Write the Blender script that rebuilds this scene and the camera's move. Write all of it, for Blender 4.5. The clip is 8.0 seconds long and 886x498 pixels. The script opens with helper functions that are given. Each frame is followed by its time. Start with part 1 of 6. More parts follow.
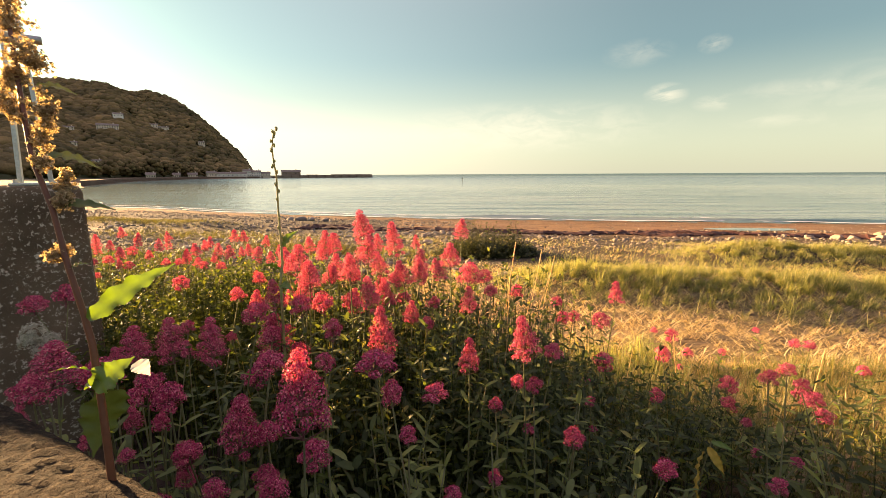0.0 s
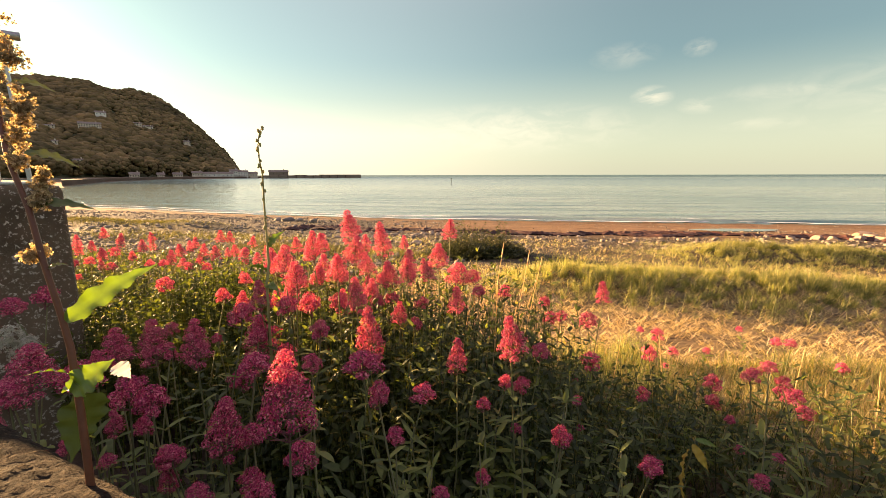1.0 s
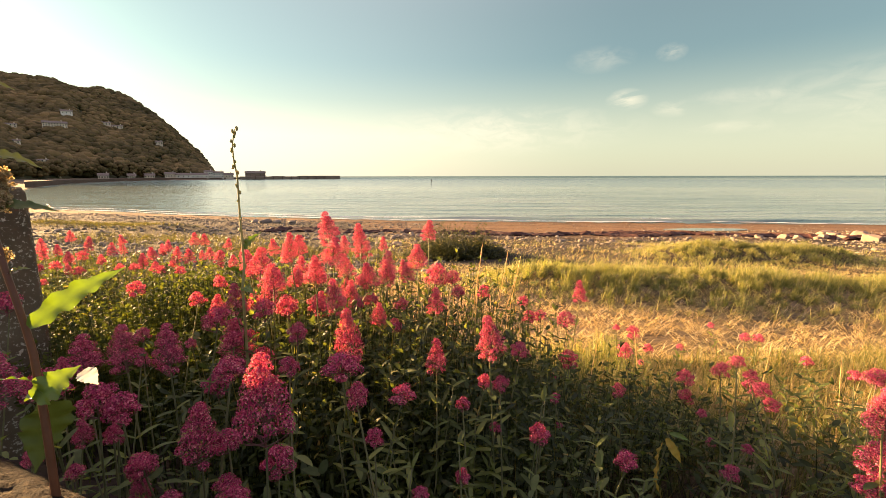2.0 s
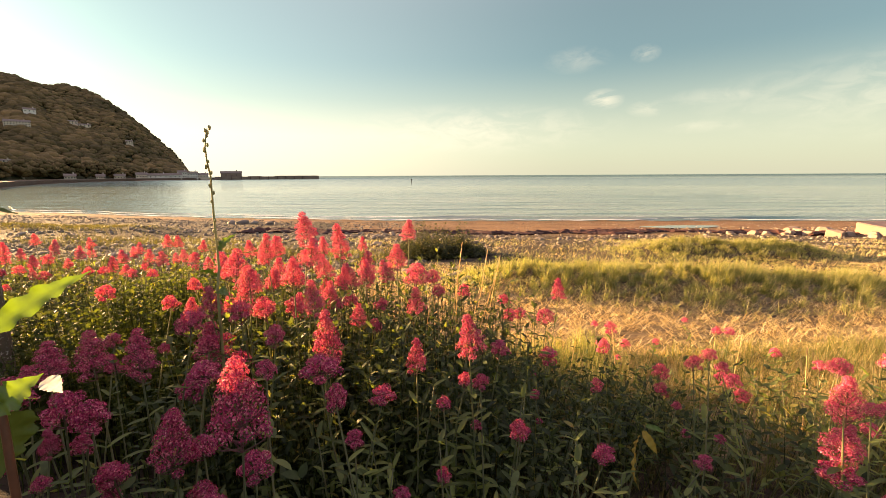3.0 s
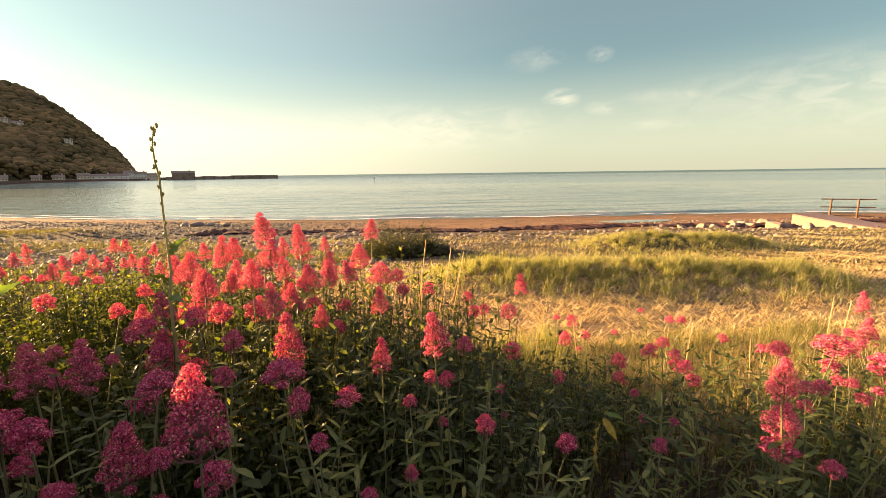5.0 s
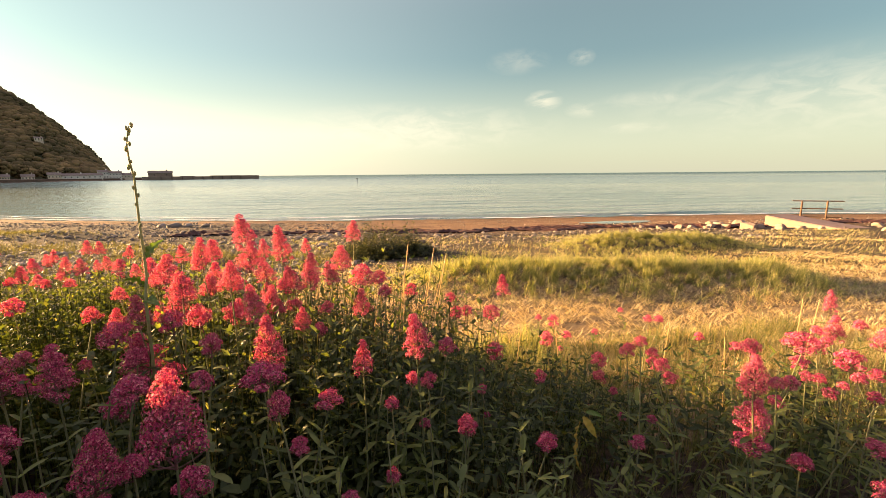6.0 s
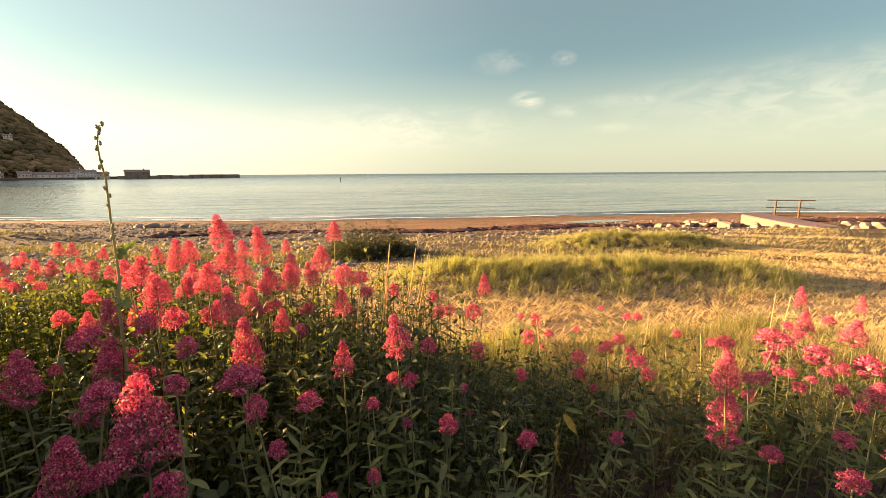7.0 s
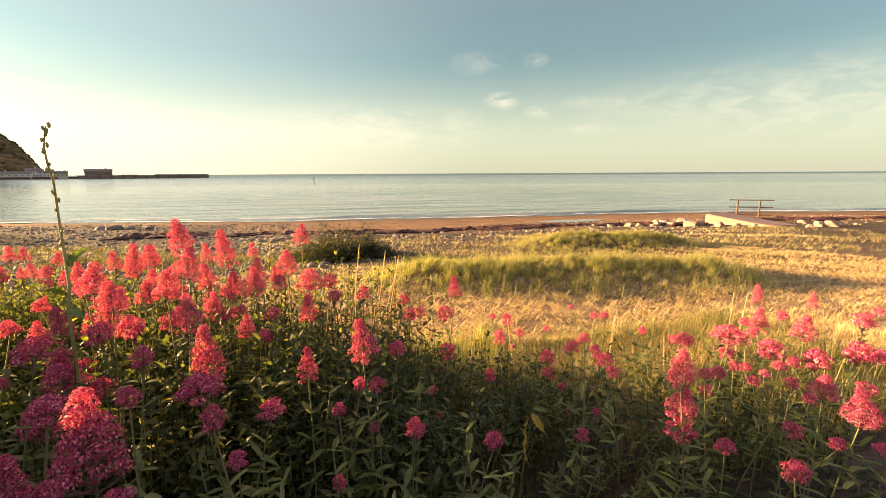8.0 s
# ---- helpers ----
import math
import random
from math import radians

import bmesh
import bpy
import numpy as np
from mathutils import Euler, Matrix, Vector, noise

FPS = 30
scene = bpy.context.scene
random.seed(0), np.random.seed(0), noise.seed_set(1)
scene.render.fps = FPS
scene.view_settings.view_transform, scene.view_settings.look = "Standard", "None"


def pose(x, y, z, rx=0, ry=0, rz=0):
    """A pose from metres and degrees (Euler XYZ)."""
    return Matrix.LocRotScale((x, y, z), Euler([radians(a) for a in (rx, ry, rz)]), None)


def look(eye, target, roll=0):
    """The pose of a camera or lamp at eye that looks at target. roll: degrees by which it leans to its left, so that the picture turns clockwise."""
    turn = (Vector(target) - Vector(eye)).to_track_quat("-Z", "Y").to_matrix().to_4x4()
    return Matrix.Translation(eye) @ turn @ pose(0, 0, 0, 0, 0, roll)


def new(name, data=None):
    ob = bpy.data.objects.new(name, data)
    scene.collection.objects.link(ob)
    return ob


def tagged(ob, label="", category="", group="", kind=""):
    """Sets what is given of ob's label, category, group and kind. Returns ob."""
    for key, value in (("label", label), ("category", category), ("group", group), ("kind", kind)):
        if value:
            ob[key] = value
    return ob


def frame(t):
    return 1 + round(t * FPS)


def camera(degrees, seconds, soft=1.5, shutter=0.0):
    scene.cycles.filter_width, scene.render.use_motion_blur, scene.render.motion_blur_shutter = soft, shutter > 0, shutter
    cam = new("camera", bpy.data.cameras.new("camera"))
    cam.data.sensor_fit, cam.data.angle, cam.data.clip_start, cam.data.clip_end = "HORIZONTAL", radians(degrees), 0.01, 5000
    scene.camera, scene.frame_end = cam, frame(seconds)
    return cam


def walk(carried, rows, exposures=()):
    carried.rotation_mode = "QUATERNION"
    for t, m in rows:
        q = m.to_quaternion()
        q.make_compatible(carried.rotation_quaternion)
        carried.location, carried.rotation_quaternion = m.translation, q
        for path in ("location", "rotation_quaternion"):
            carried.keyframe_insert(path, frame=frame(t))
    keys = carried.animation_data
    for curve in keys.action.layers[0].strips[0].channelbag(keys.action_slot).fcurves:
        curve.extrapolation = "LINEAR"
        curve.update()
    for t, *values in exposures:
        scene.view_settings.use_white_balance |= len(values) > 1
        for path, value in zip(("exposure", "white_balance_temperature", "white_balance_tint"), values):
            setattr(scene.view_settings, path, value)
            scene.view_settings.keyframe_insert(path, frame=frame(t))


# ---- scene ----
cam = camera(92.2, 8.0, soft=0.75)
PATH = [
    (0, (-0.002, -0.002, 1.45), (-0.023, 1.968, 1.104), -0.3),
    (0.5, (0.0, -0.002, 1.45), (-0.004, 1.968, 1.105), -0.2),
    (1, (0.002, -0.002, 1.449), (0.032, 1.968, 1.106), -0.1),
    (1.5, (0.005, -0.005, 1.449), (0.079, 1.964, 1.11), -0.1),
    (3, (0.015, -0.009, 1.449), (0.225, 1.951, 1.108), -0.3),
    (3.5, (0.017, -0.01, 1.449), (0.265, 1.944, 1.102), -0.6),
    (4, (0.02, -0.012, 1.449), (0.309, 1.936, 1.1), -0.7),
    (4.5, (0.02, -0.011, 1.449), (0.349, 1.93, 1.098), -0.8),
    (6, (0.026, -0.019, 1.452), (0.474, 1.899, 1.105), -0.5),
    (6.5, (0.031, -0.023, 1.454), (0.504, 1.889, 1.106), -0.5),
    (7, (0.039, -0.024, 1.455), (0.557, 1.876, 1.105), -0.4),
    (7.5, (0.052, -0.028, 1.459), (0.614, 1.859, 1.109), -0.3),
    (8, (0.07, -0.036, 1.466), (0.696, 1.831, 1.116), -0.3),
]
walk(cam, [(t, look(e, g, r)) for t, e, g, r in PATH], [(0, 2.89, 7800, 17), (8, 2.89, 7800, 17)])

# ---- light ----
SUN_AZ, SUN_EL = -57.5, 8.0          # degrees from +y towards +x, and above the horizon
sun_dir = Vector((math.sin(radians(SUN_AZ)) * math.cos(radians(SUN_EL)),
                  math.cos(radians(SUN_AZ)) * math.cos(radians(SUN_EL)), math.sin(radians(SUN_EL))))
sun_data = bpy.data.lights.new("sun", "SUN")
sun_data.energy, sun_data.angle, sun_data.color = 5.0, radians(0.6), (1.0, 0.67, 0.345)
sun = new("sun", sun_data)
sun.matrix_world = look(sun_dir * 50, (0, 0, 0))

world = bpy.data.worlds.new("world")
scene.world = world
world.use_nodes = True
wt = world.node_tree
wt.nodes.clear()
w_out = wt.nodes.new("ShaderNodeOutputWorld")
w_bg = wt.nodes.new("ShaderNodeBackground")
w_sky = wt.nodes.new("ShaderNodeTexSky")
w_sky.sky_type = "NISHITA"
w_sky.sun_disc = False
w_sky.sun_elevation, w_sky.sun_rotation = radians(SUN_EL), radians(SUN_AZ)
w_sky.air_density, w_sky.dust_density, w_sky.ozone_density = 1.0, 1.5, 3.0
w_bg.inputs["Strength"].default_value = 0.05
# thin high cloud: a few soft wisps and a long faint bank low over the sea
w_co = wt.nodes.new("ShaderNodeTexCoord")
w_map = wt.nodes.new("ShaderNodeMapping")
w_map.inputs["Scale"].default_value = (2.0, 2.0, 5.0)
w_noise = wt.nodes.new("ShaderNodeTexNoise")
w_noise.inputs["Scale"].default_value = 8.0
w_noise.inputs["Detail"].default_value = 5.0
w_noise.inputs["Roughness"].default_value = 0.6
w_noise.inputs["Distortion"].default_value = 0.6


def node_math(tree, op, a, b=None):
    nd = tree.nodes.new("ShaderNodeMath")
    nd.operation = op
    for i, q in enumerate((a, b)):
        if isinstance(q, (int, float)):
            nd.inputs[i].default_value = q
        elif q is not None:
            tree.links.new(q, nd.inputs[i])
    return nd.outputs[0]


veil = None
for (cx, cy, cz), rx, rz, amount in (((0.433, 0.888, 0.153), 0.042, 0.024, 0.75), ((0.491, 0.839, 0.233), 0.028, 0.018, 0.45), ((0.377, 0.897, 0.232), 0.070, 0.028, 0.25),
                                     ((0.88, 0.46, 0.125), 0.460, 0.085, 0.42), ((0.513, 0.849, 0.131), 0.045, 0.018, 0.45), ((0.585, 0.805, 0.093), 0.110, 0.016, 0.3),
                                     ((0.18, 0.98, 0.100), 0.330, 0.060, 0.5), ((0.62, 0.77, 0.145), 0.12, 0.02, 0.3)):
    sub = wt.nodes.new("ShaderNodeVectorMath")
    sub.operation = "SUBTRACT"
    sub.inputs[1].default_value = (cx, cy, cz)
    wt.links.new(w_co.outputs["Generated"], sub.inputs[0])
    sca = wt.nodes.new("ShaderNodeVectorMath")
    sca.operation = "MULTIPLY"
    sca.inputs[1].default_value = (1 / rx, 1 / (rx * 1.3), 1 / rz)
    wt.links.new(sub.outputs[0], sca.inputs[0])
    gr = wt.nodes.new("ShaderNodeTexGradient")
    gr.gradient_type = "SPHERICAL"
    wt.links.new(sca.outputs[0], gr.inputs[0])
    one = node_math(wt, "MULTIPLY", gr.outputs["Fac"], amount)
    veil = one if veil is None else node_math(wt, "MAXIMUM", veil, one)
w_ramp = wt.nodes.new("ShaderNodeMapRange")
w_ramp.inputs["From Min"].default_value, w_ramp.inputs["From Max"].default_value = 0.40, 0.62
w_ramp.inputs["To Min"].default_value = 0.10
wt.links.new(w_co.outputs["Generated"], w_map.inputs["Vector"])
wt.links.new(w_map.outputs[0], w_noise.inputs["Vector"])
wt.links.new(w_noise.outputs["Fac"], w_ramp.inputs["Value"])
cloud = node_math(wt, "MULTIPLY", w_ramp.outputs[0], veil)
w_mix = wt.nodes.new("ShaderNodeMix")
w_mix.data_type = "RGBA"
w_mix.inputs["B"].default_value = (3.1, 3.15, 2.75, 1)
wt.links.new(cloud, w_mix.inputs["Factor"])
w_tint = wt.nodes.new("ShaderNodeMix")
w_tint.data_type, w_tint.blend_type = "RGBA", "MULTIPLY"
w_tint.inputs["Factor"].default_value = 1.0
w_tint.inputs["B"].default_value = (0.295, 0.545, 0.525, 1)
wt.links.new(w_sky.outputs[0], w_tint.inputs["A"])
wt.links.new(w_tint.outputs["Result"], w_mix.inputs["A"])
# pale haze that thickens towards the horizon
w_sep = wt.nodes.new("ShaderNodeSeparateXYZ")
wt.links.new(w_co.outputs["Generated"], w_sep.inputs[0])
up = node_math(wt, "MAXIMUM", w_sep.outputs["Z"], 0.0)
w_bank = wt.nodes.new("ShaderNodeMapRange")
w_bank.interpolation_type = "SMOOTHSTEP"
w_bank.inputs["From Min"].default_value, w_bank.inputs["From Max"].default_value = 0.05, 0.25
w_bank.inputs["To Min"].default_value, w_bank.inputs["To Max"].default_value = 0.66, 0.17
wt.links.new(up, w_bank.inputs["Value"])
w_haze = wt.nodes.new("ShaderNodeMix")
w_haze.data_type = "RGBA"
w_haze.inputs["B"].default_value = (2.6, 2.85, 2.32, 1)
wt.links.new(w_bank.outputs[0], w_haze.inputs["Factor"])
wt.links.new(w_mix.outputs["Result"], w_haze.inputs["A"])
# added violet brightening of the unseen sky overhead, fill light for the shaded plants
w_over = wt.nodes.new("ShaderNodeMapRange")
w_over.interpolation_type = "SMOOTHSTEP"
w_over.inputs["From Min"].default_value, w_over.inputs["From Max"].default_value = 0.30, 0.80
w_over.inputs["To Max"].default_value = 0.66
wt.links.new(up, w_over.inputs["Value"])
w_fill = wt.nodes.new("ShaderNodeMix")
w_fill.data_type = "RGBA"
w_fill.inputs["B"].default_value = (2.7, 2.4, 3.7, 1)
wt.links.new(w_over.outputs[0], w_fill.inputs["Factor"])
wt.links.new(w_haze.outputs["Result"], w_fill.inputs["A"])
# bright aureole in the haze round the low sun, strongest near the horizon
w_dot = wt.nodes.new("ShaderNodeVectorMath")
w_dot.operation = "DOT_PRODUCT"
w_dot.inputs[1].default_value = tuple(sun_dir)
wt.links.new(w_co.outputs["Generated"], w_dot.inputs[0])
near = node_math(wt, "POWER", math.e, node_math(wt, "MULTIPLY", node_math(wt, "SUBTRACT", w_dot.outputs["Value"], 1.0), 11.0))
w_wide = wt.nodes.new("ShaderNodeMapRange")
w_wide.interpolation_type = "SMOOTHSTEP"
w_wide.inputs["From Min"].default_value, w_wide.inputs["From Max"].default_value = 0.1, 0.8
w_wide.inputs["To Max"].default_value = 0.21
wt.links.new(w_dot.outputs["Value"], w_wide.inputs["Value"])
glow = node_math(wt, "MULTIPLY", near, 0.58)
low = node_math(wt, "MULTIPLY_ADD", node_math(wt, "POWER", math.e, node_math(wt, "MULTIPLY", node_math(wt, "SUBTRACT", up, 0.09), -14.0)), 0.94)
low.node.inputs[2].default_value = 0.02
low = node_math(wt, "MINIMUM", low, 1.0)
glow = node_math(wt, "ADD", node_math(wt, "MULTIPLY", glow, low), node_math(wt, "MULTIPLY", w_wide.outputs[0], node_math(wt, "MAXIMUM", low, 0.36)))
w_glow = wt.nodes.new("ShaderNodeMix")
w_glow.data_type = "RGBA"
w_glow.inputs["B"].default_value = (6.2, 5.75, 5.1, 1)
wt.links.new(glow, w_glow.inputs["Factor"])
wt.links.new(w_fill.outputs["Result"], w_glow.inputs["A"])
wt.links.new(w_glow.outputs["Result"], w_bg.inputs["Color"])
wt.links.new(w_bg.outputs[0], w_out.inputs["Surface"])


# ---- material helpers ----
def mat(name, rough=0.8, spec=0.3, metal=0.0):
    m = bpy.data.materials.new(name)
    m.use_nodes = True
    b = m.node_tree.nodes["Principled BSDF"]
    b.inputs["Roughness"].default_value = rough
    b.inputs["Specular IOR Level"].default_value = spec
    b.inputs["Metallic"].default_value = metal
    return m, m.node_tree, b


def ramp(nt, fac, stops):
    r = nt.nodes.new("ShaderNodeValToRGB")
    while len(r.color_ramp.elements) < len(stops):
        r.color_ramp.elements.new(0.5)
    for el, (p, c) in zip(r.color_ramp.elements, stops):
        el.position, el.color = p, (*c, 1)
    nt.links.new(fac, r.inputs[0])
    return r.outputs[0]


def noise_tex(nt, scale, detail=5.0, rough=0.6, stretch=None):
    co = nt.nodes.new("ShaderNodeNewGeometry")
    n = nt.nodes.new("ShaderNodeTexNoise")
    n.inputs["Scale"].default_value, n.inputs["Detail"].default_value, n.inputs["Roughness"].default_value = scale, detail, rough
    src = co.outputs["Position"]
    if stretch:
        mp = nt.nodes.new("ShaderNodeMapping")
        mp.inputs["Scale"].default_value = stretch
        nt.links.new(src, mp.inputs[0])
        src = mp.outputs[0]
    nt.links.new(src, n.inputs["Vector"])
    return n.outputs["Fac"]


def mix_rgb(nt, a, b, fac, mode="MIX"):
    m = nt.nodes.new("ShaderNodeMix")
    m.data_type, m.blend_type = "RGBA", mode
    for sock, v in (("A", a), ("B", b)):
        if isinstance(v, tuple):
            m.inputs[sock].default_value = (*v, 1)
        else:
            nt.links.new(v, m.inputs[sock])
    if isinstance(fac, float):
        m.inputs["Factor"].default_value = fac
    else:
        nt.links.new(fac, m.inputs["Factor"])
    return m.outputs["Result"]


def bump(nt, b, height, strength=0.4, dist=0.01):
    n = nt.nodes.new("ShaderNodeBump")
    n.inputs["Strength"].default_value, n.inputs["Distance"].default_value = strength, dist
    nt.links.new(height, n.inputs["Height"])
    nt.links.new(n.outputs[0], b.inputs["Normal"])


def rough_mat(name, stops, scale, rough=0.85, bump_scale=40.0, bump_strength=0.5, bump_dist=0.01, spec=0.3, stretch=None, metal=0.0):
    """A surface with large stains and fine grain."""
    m, nt, b = mat(name, rough, spec, metal)
    big = noise_tex(nt, scale, 6.0, 0.65, stretch)
    fine = noise_tex(nt, bump_scale, 4.0, 0.7, stretch)
    col = ramp(nt, big, stops)
    col = mix_rgb(nt, col, ramp(nt, fine, [(0.3, (0.55, 0.55, 0.55)), (0.7, (1.0, 1.0, 1.0))]), 0.6, "MULTIPLY")
    nt.links.new(col, b.inputs["Base Color"])
    bump(nt, b, fine, bump_strength, bump_dist)
    return m


def leaf_mat(name, stops, translucent=0.45, rough=0.5, per="island", spec=0.35, gain=(1.5, 1.5, 0.7)):
    """Thin living tissue: gloss and scatter on the lit side, glow through from behind; the hue differs from piece to piece."""
    m, nt, b = mat(name, rough, spec)
    if per == "island":
        g = nt.nodes.new("ShaderNodeNewGeometry").outputs["Random Per Island"]
    else:
        g = nt.nodes.new("ShaderNodeObjectInfo").outputs["Random"]
    n = noise_tex(nt, 60.0, 3.0)
    col = mix_rgb(nt, ramp(nt, g, stops), ramp(nt, n, [(0.3, (0.7, 0.7, 0.7)), (0.7, (1.0, 1.0, 1.0))]), 0.7, "MULTIPLY")
    nt.links.new(col, b.inputs["Base Color"])
    tr = nt.nodes.new("ShaderNodeBsdfTranslucent")
    nt.links.new(mix_rgb(nt, col, gain, 1.0, "MULTIPLY"), tr.inputs["Color"])
    mx = nt.nodes.new("ShaderNodeMixShader")
    mx.inputs[0].default_value = translucent
    nt.links.new(b.outputs[0], mx.inputs[1])
    nt.links.new(tr.outputs[0], mx.inputs[2])
    nt.links.new(mx.outputs[0], nt.nodes["Material Output"].inputs["Surface"])
    return m


# ---- mesh helpers ----
def mesh_np(name, verts, faces, material=None, smooth=False):
    me = bpy.data.meshes.new(name)
    me.from_pydata(verts if isinstance(verts, list) else verts.tolist(), [], faces if isinstance(faces, list) else faces.tolist())
    if material:
        me.materials.append(material)
    if smooth:
        me.polygons.foreach_set("use_smooth", [True] * len(me.polygons))
    me.update()
    return me


def link(name, me, parent=None, label="", m=None):
    ob = new(name, me)
    if parent:
        ob.parent = parent
    if m is not None:
        ob.matrix_basis = m
    if label:
        ob["label"] = label
    return ob


def part(name, bm, material, parent, label="", smooth=False):
    me = bpy.data.meshes.new(name)
    bm.to_mesh(me)
    bm.free()
    me.materials.append(material)
    if smooth:
        me.polygons.foreach_set("use_smooth", [True] * len(me.polygons))
    return link(name, me, parent, label)


def box(bm, x0, x1, y0, y1, z0, z1, bevel=0.0):
    r = bmesh.ops.create_cube(bm, size=1.0)
    vs = r["verts"]
    for v in vs:
        v.co = Vector(((x0 + x1) / 2 + v.co.x * (x1 - x0), (y0 + y1) / 2 + v.co.y * (y1 - y0), (z0 + z1) / 2 + v.co.z * (z1 - z0)))
    if bevel:
        es = list({e for v in vs for e in v.link_edges})
        bmesh.ops.bevel(bm, geom=es, offset=bevel, segments=2, affect="EDGES", profile=0.6)
    return vs


def tube(pts, radii, sides=7):
    """Vertices and faces of a bent, tapered tube through pts, closed at its ends."""
    pts = [Vector(p) for p in pts]
    vs, fs = [], []
    for i, p in enumerate(pts):
        d = (pts[min(i + 1, len(pts) - 1)] - pts[max(i - 1, 0)]).normalized()
        a = d.orthogonal().normalized() if i == 0 else (a - d * a.dot(d)).normalized()
        c = d.cross(a)
        r = radii[i] if hasattr(radii, "__len__") else radii
        for k in range(sides):
            w = 2 * math.pi * k / sides
            vs.append(tuple(p + (a * math.cos(w) + c * math.sin(w)) * r))
    for i in range(len(pts) - 1):
        for k in range(sides):
            k2 = (k + 1) % sides
            fs.append((i * sides + k, i * sides + k2, (i + 1) * sides + k2, (i + 1) * sides + k))
    fs.append(tuple(range(sides))[::-1])
    fs.append(tuple((len(pts) - 1) * sides + k for k in range(sides)))
    return vs, fs


def merge(pieces):
    vs, fs = [], []
    for v, f in pieces:
        o = len(vs)
        vs += [tuple(q) for q in v]
        fs += [tuple(i + o for i in q) for q in f]
    return vs, fs


def blades(name, pts, heading, length, bend, width, material, seg=3, side=None):
    """Many grass blades in one mesh: tapered strips that rise from pts and bow over along their heading. All arguments are arrays."""
    n = len(pts)
    dirx, diry = np.cos(heading), np.sin(heading)
    face = heading + np.pi / 2 if side is None else side
    sx, sy = np.cos(face), np.sin(face)
    vs = np.zeros((n, 2 * seg + 1, 3))
    pos = pts.astype(float).copy()
    for i in range(seg + 1):
        f = i / seg
        if i:
            ang = bend * (0.35 + 0.65 * f)
            step = length / seg
            pos = pos + np.stack([dirx * np.sin(ang) * step, diry * np.sin(ang) * step, np.cos(ang) * step], 1)
        w = width * (1 - f) ** 0.7 / 2
        off = np.stack([sx * w, sy * w, np.zeros(n)], 1)
        if i < seg:
            vs[:, 2 * i], vs[:, 2 * i + 1] = pos - off, pos + off
        else:
            vs[:, 2 * seg] = pos
    k = 2 * seg + 1
    base = (np.arange(n) * k)[:, None]
    quads = np.concatenate([base + np.array([[2 * i, 2 * i + 1, 2 * i + 3, 2 * i + 2]]) for i in range(seg - 1)], 0)
    tris = base + np.array([[2 * seg - 2, 2 * seg - 1, 2 * seg]])
    me = bpy.data.meshes.new(name)
    me.vertices.add(n * k)
    me.vertices.foreach_set("co", vs.reshape(-1))
    nq, ntr = len(quads), len(tris)
    me.loops.add(nq * 4 + ntr * 3)
    me.loops.foreach_set("vertex_index", np.concatenate([quads.reshape(-1), tris.reshape(-1)]).astype(np.int32))
    me.polygons.add(nq + ntr)
    me.polygons.foreach_set("loop_start", np.concatenate([np.arange(nq) * 4, nq * 4 + np.arange(ntr) * 3]).astype(np.int32))
    me.materials.append(material)
    me.update(calc_edges=True)
    me.validate()
    return link(name, me)


# ---- the lie of the land ----
SEA_Z = -2.0
SHORE = np.array([(-900, 860), (-420, 780), (-260, 660), (-172, 560), (-168, 508), (-205, 488), (-232, 430), (-222, 340), (-178, 235), (-120, 140), (-70, 78),
                  (-40, 48), (-15, 37.5), (0, 33), (30, 28.5), (60, 20), (140, -20), (900, -300)], float)
LAND = np.concatenate([SHORE, [(900, -500), (-1000, -500), (-1000, 860)]])


def shore_dist(x, y):
    """Distance inland from the water's edge (negative out at sea)."""
    x, y = np.asarray(x, float), np.asarray(y, float)
    p = np.stack([x, y], -1)
    best = np.full(x.shape, 1e9)
    for a, b in zip(SHORE[:-1], SHORE[1:]):
        d = b - a
        t = np.clip(((p - a) @ d) / (d @ d), 0, 1)
        q = p - (a + t[..., None] * d)
        best = np.minimum(best, np.hypot(q[..., 0], q[..., 1]))
    inside = np.zeros(x.shape, bool)
    for (xa, ya), (xb, yb) in zip(LAND, np.roll(LAND, -1, 0)):
        if ya != yb:
            inside ^= ((ya > y) != (yb > y)) & (x < (xb - xa) * (y - ya) / (yb - ya) + xa)
    return np.where(inside, best, -best)


def hump(x, y, x0, y0, x1, y1, wide, high):
    """A smooth ridge between two points of the plan."""
    a, d = np.array([x0, y0]), np.array([x1 - x0, y1 - y0])
    t = np.clip(((x - a[0]) * d[0] + (y - a[1]) * d[1]) / (d @ d), 0, 1)
    r = np.hypot(x - a[0] - t * d[0], y - a[1] - t * d[1])
    return high * np.exp(-(r / wide) ** 2)


def wave(x, y, s, ph):
    return np.sin(x * s + ph) * np.cos(y * s * 1.13 + 1.7 * ph) + 0.5 * np.sin(x * s * 2.3 + y * s * 1.9 + ph)


def ground_z(x, y):
    x, y = np.asarray(x, float), np.asarray(y, float)
    d = shore_dist(x, y)
    z = np.interp(d, [-60, -6, 0, 3, 12, 17, 22, 27, 32], [-6.0, -2.35, -2.0, -1.82, -1.15, -0.72, -0.34, -0.06, 0.0])
    z = z + hump(x, y, 1.9, 5.75, 5.5, 4.6, 0.62, 0.215) + hump(x, y, 5.7, 8.6, 8.1, 7.8, 0.6, 0.24)
    z = z + hump(x, y, -16, 18, -9.5, 17, 1.6, 0.22) + 0.018 * wave(x, y, 2.1, 0.4) + 0.03 * wave(x, y, 0.6, 1.3) * np.clip(d / 10, 0, 1)
    return z


